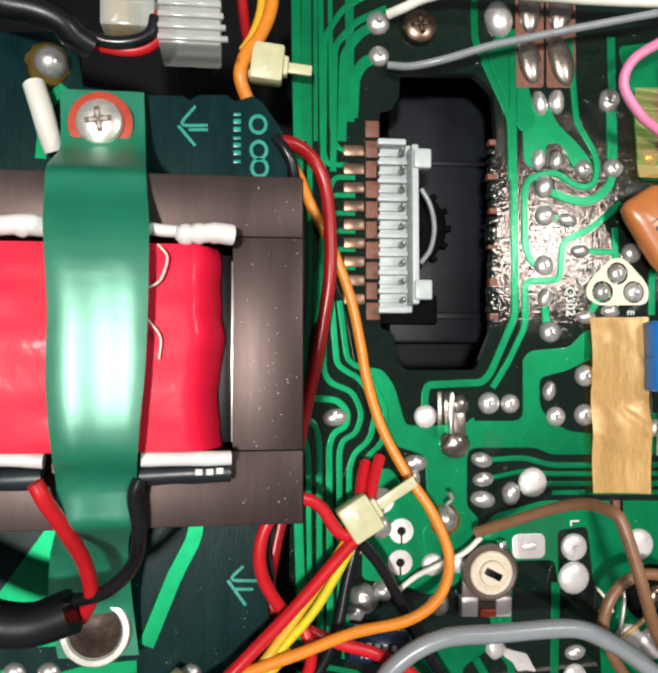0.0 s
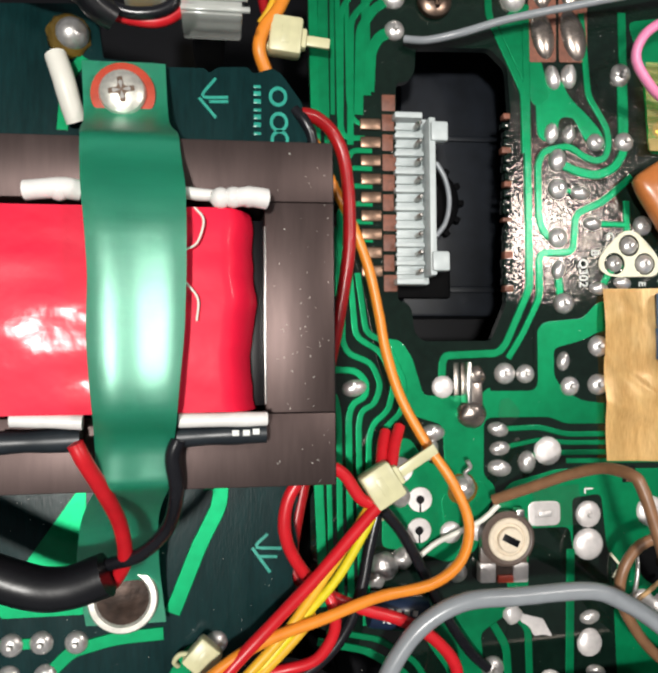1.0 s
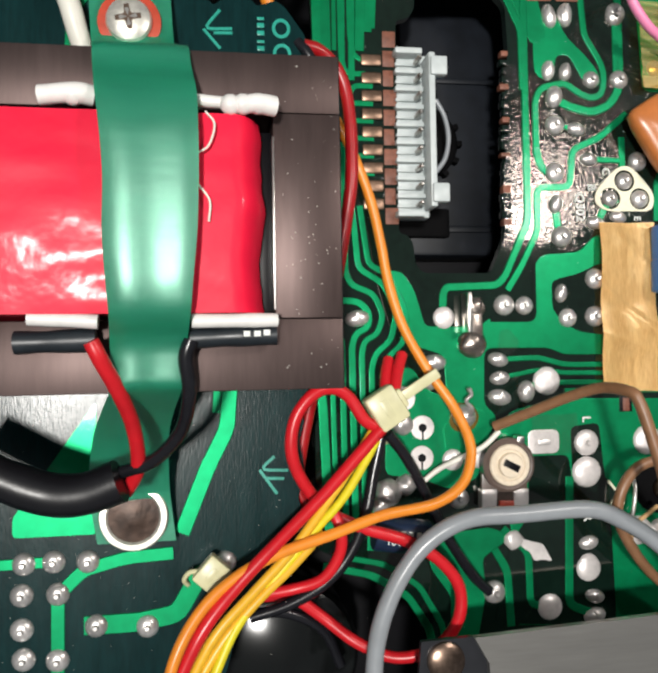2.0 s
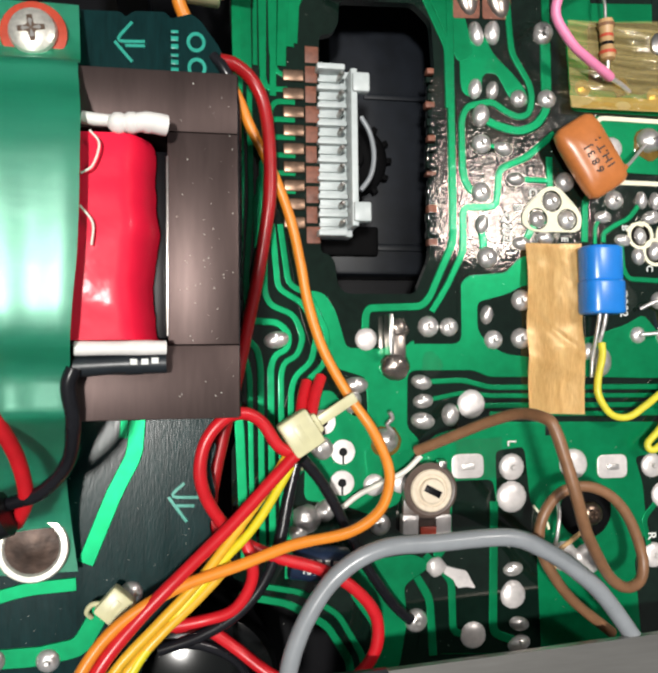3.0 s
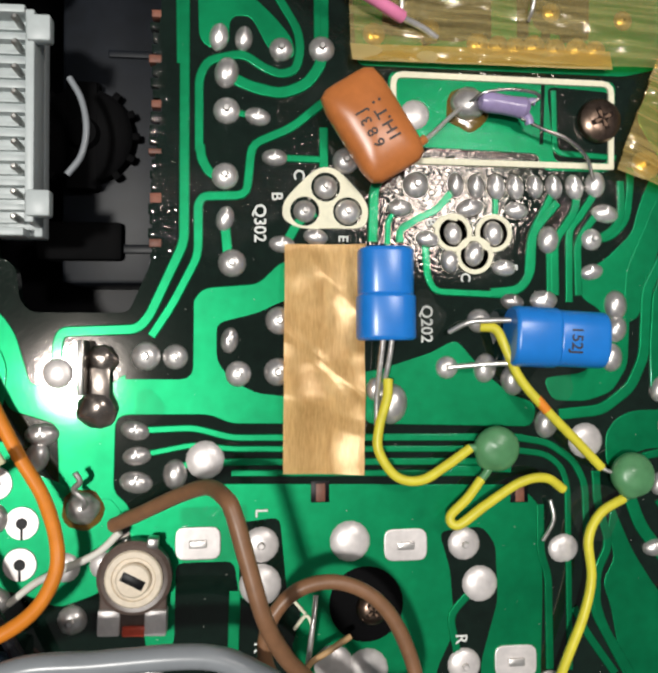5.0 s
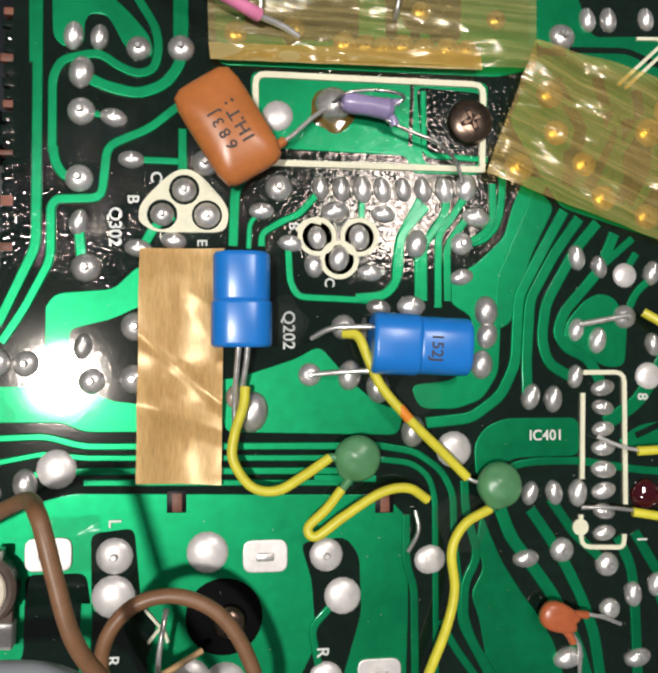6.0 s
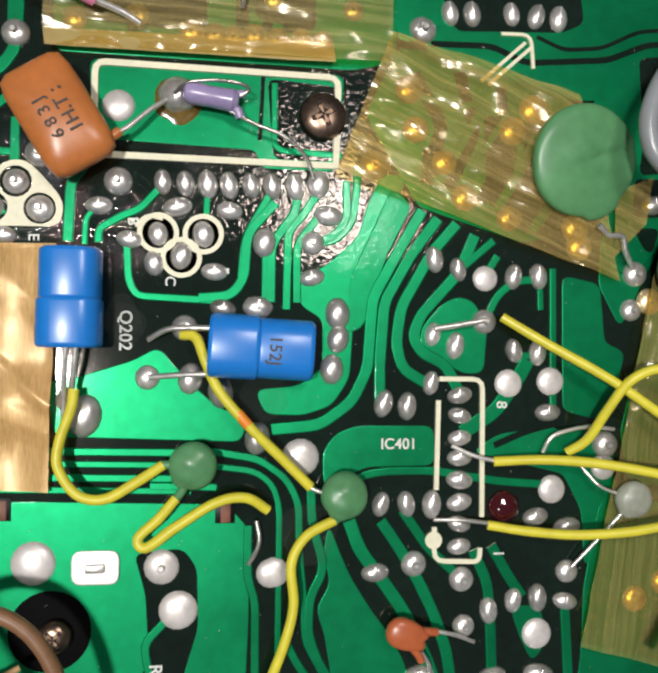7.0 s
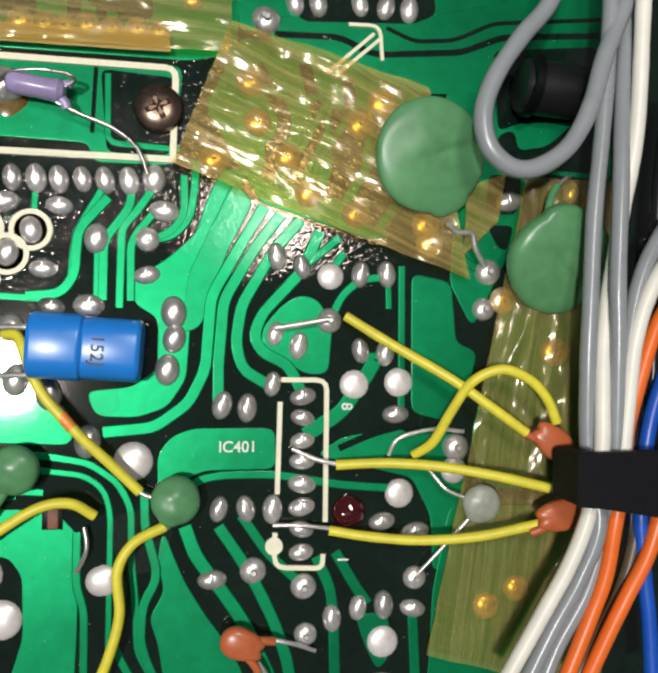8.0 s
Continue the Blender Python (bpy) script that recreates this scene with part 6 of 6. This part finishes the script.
lead(GREY_DISC, SOLDER, 0.45, (127.5, -20.2, 2), (125.2, -19.2, 1.8), (123.4, -17.1, 1))
lead(GREY_DISC, SOLDER, 0.45, (128.0, -22.4, 2), (124.9, -25.9, 1.5), (122.3, -28.9, 0.8))
wire("bare_lead", "tinned lead beside a yellow wire end", SOLDER, 0.5, (118.6, -15.4, 1), (119.7, -13.4, 1.6), (123.8, -12.4, 1.4), (127.5, -12.7, 1))
wire("bare_lead", "tinned lead across the small chip joints", SOLDER, 0.5, (107.5, -14.6, 1.2), (110.4, -15.8, 1.4), (112.6, -16.3, 1.4))
wire("bare_lead", "tinned lead across the small chip joints", SOLDER, 0.5, (105.5, -23.1, 1), (108.6, -23.1, 1.4), (111.9, -23.5, 1.4))
wire("bare_lead", "tinned lead between two solder joints", SOLDER, 0.7, (105.4, -1.1, 0.9), (108.3, -0.6, 1), (111.5, -0.0, 1.2))
wire("bare_lead", "bent lead end below a yellow wire", SOLDER, 0.5, (85.2, -22.9, 1), (85.5, -25.3, 1.2), (84.4, -27.8, 0.6))

# yellow link wires
YG = "yellow link wires"
wire("yellow_wire", "yellow insulated link wire curving under a green disc", LINK, 1.15, (65.4, -8.3, 2), (65.2, -10.4, 2.4), (64.2, -13.7, 2.8), (64.1, -16.5, 3), (66.1, -19.4, 3), (69.0, -19.9, 3), (72.2, -18.2, 2.8), (75.0, -16.4, 2.4), group=YG)
wire("yellow_wire", "yellow insulated link wire folded into a loop", LINK, 1.15, (76.4, -20.1, 2), (74.6, -22.2, 2.4), (72.5, -24.2, 2.6), (73.4, -25.2, 2.8), (76.5, -23.0, 3), (80.8, -20.4, 3), (84.0, -20.0, 2.8), (86.4, -21.5, 2), group=YG)
MARKED = wire("yellow_wire", "yellow insulated link wire with a heat-marked spot", LINK, 1.15, (76.7, -2.2, 1.6), (78.3, -2.6, 2.4), (79.4, -5.2, 3), (81.0, -8.5, 3), (84.6, -12.6, 3), (87.9, -15.8, 2.6), (91.1, -19.0, 2.2), group=YG)
part("heat_mark", tube([(82.9, -10.7, 3.0), (83.5, -11.4, 3.02), (84.1, -12.1, 3.0)], 1.22), ORANGE, MARKED, "orange scorched spot")
wire("yellow_wire", "yellow insulated link wire hanging below a green disc", LINK, 1.15, (93.8, -22.7, 2.2), (90.6, -24.3, 2.8), (89.0, -27.2, 3), (89.3, -31.7, 3), (88.3, -36.0, 3), (86.3, -41.3, 2.6), (84.9, -45.8, 2), group=YG)
wire("yellow_wire", "straight yellow link wire to an orange capacitor", LINK, 1.15, (113.4, 0.4, 1.4), (117.8, -2.4, 2.8), (124.7, -6.5, 4.8), (128.8, -9.4, 5.8), (133.0, -12.4, 6.2), group=YG)
wire("yellow_wire", "arched yellow link wire over the film", LINK, 1.15, (121.4, -15.4, 1.4), (123.4, -13.7, 2.6), (124.9, -10.2, 4.4), (126.8, -6.8, 6), (129.8, -5.4, 7), (132.9, -6.5, 7.2), (135.0, -8.6, 7), (136.3, -11.2, 6.6), group=YG)
wire("yellow_wire", "yellow link wire from the small chip", LINK, 1.15, (112.5, -16.4, 1.4), (118.1, -16.1, 2.4), (124.2, -16.4, 3.6), (130.2, -17.3, 5), (135.7, -18.5, 6), group=YG)
wire("yellow_wire", "yellow link wire from the lower chip joint", LINK, 1.15, (111.8, -23.7, 1.4), (116.2, -24.3, 2.2), (121.9, -24.6, 3.2), (128.4, -24.0, 4.4), (135.3, -22.4, 5.6), group=YG)


def trimmer():
    x, y = (36.7, -30.0)
    t = thing("trimmer_resistor", x, y, 0.1, "brown trimmer resistor with cream slotted rotor", "trimmer", turn=-2)
    t.scale = (0.88, 0.88, 0.95)
    part("base", box(-4.4, -7.5, 0.6, 4.0, 1.5, 1.6, 0.3), UMBER, t)
    part("wafer", lathe([(4.6, 0.8), (4.6, 2.2), (4.3, 2.4), (3.9, 2.45), (0.1, 2.45)], 32), DKGREY, t)
    part("rim", lathe([(3.75, 2.45), (4.65, 2.3), (4.65, 2.75), (4.2, 3.0), (3.75, 2.9)], 32), UMBER, t)
    part("rotor", lathe([(3.6, 2.4), (3.6, 3.2), (3.4, 3.4), (2.75, 3.4), (2.6, 3.2), (2.5, 3.2)], 32), CREAM, t)
    part("groove", lathe([(2.7, 2.5), (2.7, 3.0), (2.0, 3.05)], 28), UMBER, t)
    core = part("rotor_core", lathe([(2.15, 2.6), (2.15, 3.8), (1.95, 4.0), (0.1, 4.05)], 28), CREAM, t)
    part("slot", box(-1.5, -0.6, 3.95, 1.5, 0.6, 4.12, 0.08), BLACKMETAL, core).rotation_euler.z = -0.45
    for sx in (-3.1, 2.7):
        part("terminal", box(sx - 1.4, -7.6, 0.0, sx + 1.4, -4.3, 2.0, 0.25), PALE, t)
    part("wiper_mark", box(-1.4, -7.6, 1.5, 1.4, -6.3, 2.1, 0.2), REDW, t)
    part("terminal", box(1.4, 3.6, 1.0, 2.8, 5.0, 3.0, 0.25), STEEL, t)


trimmer()


def electrolytic():
    x, y = (19.7, -39.7)
    t = thing("electrolytic_capacitor", x, y, 0.2, "dark blue printed capacitor under red and grey wires", "capacitor", turn=-8)
    body = part("body", lathe([(2.4, -4.2), (2.6, -3.9), (2.6, 3.9), (2.4, 4.2)], 24), material("navy_sleeve", (0.012, 0.025, 0.06), 0.3, grain=0.3), t)
    body.matrix_basis = pose(0, 0, 2.6 * MM, 0, 90, 0)
    for k in range(5):
        part("print_bar", box(-3.2 + k * 1.2, 0.3, 5.1, -2.5 + k * 1.2, 1.1, 5.24, 0.03), SILKW, t)
    letters("16V", -1.6, -0.6, 5.16, 1.5, 0, SILKW, t)


electrolytic()


def resistor(x, y, z, turn, label):
    t = thing("resistor", x, y, z, label, "resistor", "banded resistors", turn=turn)
    body = part("body", lathe([(0.3, -3.4), (1.15, -3.1), (1.3, -2.2), (1.05, -1.5), (1.05, 1.5), (1.3, 2.2), (1.15, 3.1), (0.3, 3.4)], 18), TAN, t)
    body.matrix_basis = pose(0, 0, 0, 90, 0, 0)
    for k, m in ((-2.2, REDW), (-0.8, BLACKMETAL), (0.5, REDW), (2.2, BROWN)):
        r = 1.34 if abs(k) > 2 else 1.09
        band = part("band", lathe([(r, -0.25), (r, 0.25)], 18), m, t)
        band.matrix_basis = pose(0, k * MM, 0, 90, 0, 0)
    lead = part("lead", tube([(0, 3.2, 0), (0, 6, 0), (0, 8, -1)], 0.5), SOLDER, t)
    part("lead", tube([(0, -3.2, 0), (0, -5, -0.3), (0, -6, -1.2)], 0.5), SOLDER, t)


resistor(*((67.0, 39.9)), 3, 2, "tan banded resistor standing beside the pink wire")
resistor(*((83.7, 40.6)), 3, -8, "tan banded resistor over the amber film")
t = thing("foil_scrap", *((78.2, 40.1)), 2.2, "crumpled silver foil scrap on amber film", "foil")
part("sheet", pillow(6.0, 4.4, 1.4, 1, p=2.4), STEEL, t)
tagged(lump("indicator_lamp", *((114.2, -21.9)), 1.9, 1.2, REDGLASS, None, 11.0), "dark red glass indicator lens between joints", "lamp")
t = thing("power_transistor", *((137.8, 27.1)), 0.2, "black cylindrical part behind the grey loop", "component", turn=-4)
ob = part("body", lathe([(2.8, -4.6), (3.1, -4.2), (3.1, 4.2), (2.8, 4.6)], 24), RUBBER, t)
ob.matrix_basis = pose(0, 0, 3.1 * MM, 0, 90, 0)
part("collar", lathe([(3.6, -0.5), (3.6, 0.5)], 24), BLACKMETAL, t).matrix_basis = pose(-3.6 * MM, 0, 3.6 * MM, 0, 90, 0)

# ---- wire loom at the far side ----
LG = "wires of the loom"
for name, label, mat, dia, pts in (
        ("white_wire", "white wire in the loom", WHITE, 1.7, [(144.1, 43.4, 12), (143.4, 34.1, 12), (143.2, 20.6, 11), (141.9, 11.3, 10.2), (140.9, 3.0, 9.4), (140.0, -3.0, 9.9), (139.6, -8.0, 10.5), (139.3, -14.3, 10.8), (138.3, -20.7, 10), (136.3, -25.6, 10), (133.5, -30.4, 10), (128.8, -38.2, 10)]),
        ("grey_wire", "grey wire in the loom", GREY, 1.8, [(140.8, 44.3, 10), (140.8, 34.8, 10), (139.9, 21.5, 10), (138.9, 11.3, 10), (138.5, 2.1, 10), (138.3, -5.0, 9.8), (138.6, -14.4, 9.3), (139.5, -21.6, 10), (137.5, -27.6, 9.5), (134.9, -32.6, 9), (131.6, -38.8, 9)]),
        ("grey_wire", "grey wire in the loom", GREY, 1.8, [(143.7, 45.2, 9), (143.6, 35.5, 9), (142.2, 25.7, 10), (141.4, 14.5, 11), (140.9, 4.5, 11.3), (141.1, -3.0, 11), (141.2, -14.4, 10.2), (140.7, -21.9, 9), (139.0, -28.8, 8.5), (135.9, -34.8, 8), (133.9, -39.3, 8)]),
        ("grey_wire", "grey wire bending into the loom", GREY, 1.8, [(150.0, 14.9, 11), (145.6, 8.6, 11), (143.5, 4.0, 11), (142.4, -1.5, 11), (142.1, -7.9, 10.5), (141.6, -14.4, 10), (141.2, -21.8, 9.5)]),
        ("white_wire", "white wire bending into the loom", WHITE, 1.7, [(150.3, 12.3, 12), (146.3, 6.7, 12), (143.9, 2.5, 12), (142.7, -2.4, 11.5), (142.3, -7.9, 11), (141.9, -14.3, 10.5)]),
        ("orange_wire", "deep orange wire in the loom", ORNG2, 1.7, [(149.6, 5.2, 10), (146.1, -0.5, 10), (143.9, -7.0, 10), (142.6, -12.1, 10), (142.2, -17.1, 10), (141.3, -21.6, 10), (140.5, -27.2, 9.5), (138.8, -32.3, 9), (135.9, -39.0, 9)]),
        ("orange_wire", "deep orange wire in the loom", ORNG2, 1.7, [(147.6, -13.5, 10), (146.6, -19.9, 10), (145.1, -24.9, 10), (142.6, -29.4, 10), (140.5, -34.0, 9.5), (138.3, -39.1, 9)]),
        ("blue_wire", "blue wire in the loom", BLUEW, 1.7, [(148.2, -4.2, 9), (146.2, -9.9, 9), (145.2, -15.4, 9), (144.8, -21.0, 9), (145.2, -27.0, 9), (145.8, -32.6, 9), (146.2, -39.5, 9)]),
        ("brown_wire", "brown wire in the loom", OLIVE, 1.5, [(145.0, -18.8, 8.5), (144.4, -23.9, 8.5), (142.7, -29.4, 8.5), (140.3, -34.6, 8), (137.3, -39.5, 8)]),
        ("black_wire", "black wire in the loom", BLACK, 1.6, [(146.4, 9.3, 7), (145.3, -2.3, 7.5), (144.5, -11.8, 8), (144.3, -21.2, 8), (143.6, -27.4, 7.5), (141.3, -34.0, 7), (138.8, -40.0, 7)]),
        ("black_wire", "black wire in the loom", BLACK, 1.6, [(149.6, 27.1, 7), (148.0, 12.3, 7), (147.1, -7.1, 7.5), (146.3, -16.5, 8), (144.8, -22.6, 8)]),
        ("grey_wire", "grey wire doubled back in a loop", GREY, 2.0, [(136.1, 41.0, 10), (133.7, 34.0, 10.5), (130.2, 29.6, 11), (127.4, 25.3, 11), (126.1, 21.4, 11), (126.7, 17.9, 11), (129.1, 15.8, 11), (132.1, 15.9, 11), (135.5, 18.3, 11), (137.9, 22.6, 11), (139.8, 28.4, 10.5), (142.6, 35.0, 10), (144.6, 41.8, 10)])):
    wire(name, label, mat, dia, *pts, group=LG)


def strap():
    t = thing("hook_strap", 0, 0, 0, "black fabric strap holding the wire loom", "strap")
    part("band", slab(rounded([(136.8, -13.8), (152.5, -13.2), (152.5, -21.7), (136.8, -19.2)], 0.3), 12.3, 13.3), STRAP, t)
    part("edge", slab(rounded([(135.2, -13.9), (135.6, -13.6), (137.4, -13.5), (137.4, -19.3), (135.6, -19.1), (135.2, -18.8)], 0.4), 8.0, 13.7), STRAP, t)
    part("under", slab([(138.3, -15.0), (157.6, -14.5), (157.6, -22.9), (138.3, -20.2)], 5.6, 6.2), STRAP, t)


strap()


def lever():
    """A bare metal plate over the lower board edge."""
    t = thing("metal_bracket", 0, 0, 8, "bare grey metal bracket over the lower board edge", "bracket")
    part("plate", slab([(27.1, -51.6), (53.3, -50.4), (78.1, -49.2), (76.9, -79.6), (30.4, -74.7), (29.1, -55.2)], 4.0, 5.0), ALU, t)
    part("dark_plate", slab([(19.9, -52.0), (27.3, -51.8), (29.5, -55.6), (30.8, -75.3), (17.6, -73.9)], 3.2, 4.0), DKGREY, t)
    part("foot", slab([(40.4, -66.6), (67.4, -69.0), (67.1, -78.4), (40.1, -75.7)], -8, 4.0), ALU, t)
    s = part("rivet", lathe([(2.6, 0), (2.6, 0.6), (2.0, 1.0), (0.1, 1.0)], 24), BROWNSCREW, t)
    s.location = Vector((*((23.2, -54.7)), 4.0)) * MM


lever()
sheet(quad((41.4, -22.9), (49.0, -22.7), (49.4, -28.9), (41.8, -29.1), 0.5), 20, 16, 0.05, RESIDUE, "clear_tape_square", "clear tape square over a soldered tab", "tape", 0.15, 0.3, 3, 20)
# clear flux residue round some joints
for k, (x, y, r) in enumerate(((*((91.1, -24.7)), 3.2), (*((70.3, -1.2)), 2.2), (*((37.9, -11.3)), 1.6), (*((70.1, -0.3)), 2.0), (*((86.0, -8.6)), 2.6))):
    ring = [q * math.tau / 40 for q in range(40)]
    part("flux_residue", slab([(x + r * (1 + 0.15 * math.sin(3 * q + k)) * math.cos(q), y + r * (1.2 + 0.12 * math.cos(2 * q + k)) * math.sin(q)) for q in ring], 0.1, 0.3 + lift()), RESIDUE, board)


def black_can():
    t = thing("can_capacitor", 3.0, -60.0, -22, "large glossy black capacitor can below the board edge", "capacitor")
    part("can", lathe([(11.5, 0), (12.0, 0.6), (12.0, 13.5), (11.2, 15.2), (9.0, 16.2), (0.1, 16.6)], 40), material("glossy_black_sleeve", (0.006, 0.007, 0.007), 0.14, grain=0.3, grain_size=3, bump=0.2, bump_size=4), t)


black_can()


# ---- dust ----
def dust():
    """Fine pale specks lying on the boards and on the transformer core."""
    rnd = random.Random(5)
    bm = bmesh.new()
    for _ in range(900):
        if rnd.random() < 0.7:
            x, y, z = rnd.uniform(14, 140), rnd.uniform(-55, 50), 0.16
        else:
            x, y, z = rnd.uniform(-60, 3), rnd.uniform(-60, -19), PZ + 0.05
        r = rnd.uniform(0.02, 0.07)
        if HOLE[0][0] - 1 < x < HOLE[8][0] + 1 and HOLE[13][1] - 2 < y < HOLE[4][1] + 2:
            continue
        tops = [bm.verts.new((x + r * rnd.uniform(0.6, 1.4) * math.cos(q), y + r * rnd.uniform(0.6, 1.4) * math.sin(q), z)) for q in (0, 1.6, 3.1, 4.7)]
        tip = bm.verts.new((x, y, z + r))
        for k in range(4):
            bm.faces.new((tops[k], tops[(k + 1) % 4], tip))
    (x0, y0), (x1, y1) = (0.1, -16.3), (6.4, 20.2)
    for _ in range(60):
        x, y, z, r = rnd.uniform(x0, x1), rnd.uniform(y0, y1), 29.52, rnd.uniform(0.03, 0.1)
        tops = [bm.verts.new((x + r * math.cos(q), y + r * math.sin(q), z)) for q in (0, 1.6, 3.1, 4.7)]
        tip = bm.verts.new((x, y, z + r))
        for k in range(4):
            bm.faces.new((tops[k], tops[(k + 1) % 4], tip))
    tagged(mesh_object("dust_specks", bm, WHITE), "fine pale dust specks on boards and transformer core", "dust", kind="stuff")


dust()
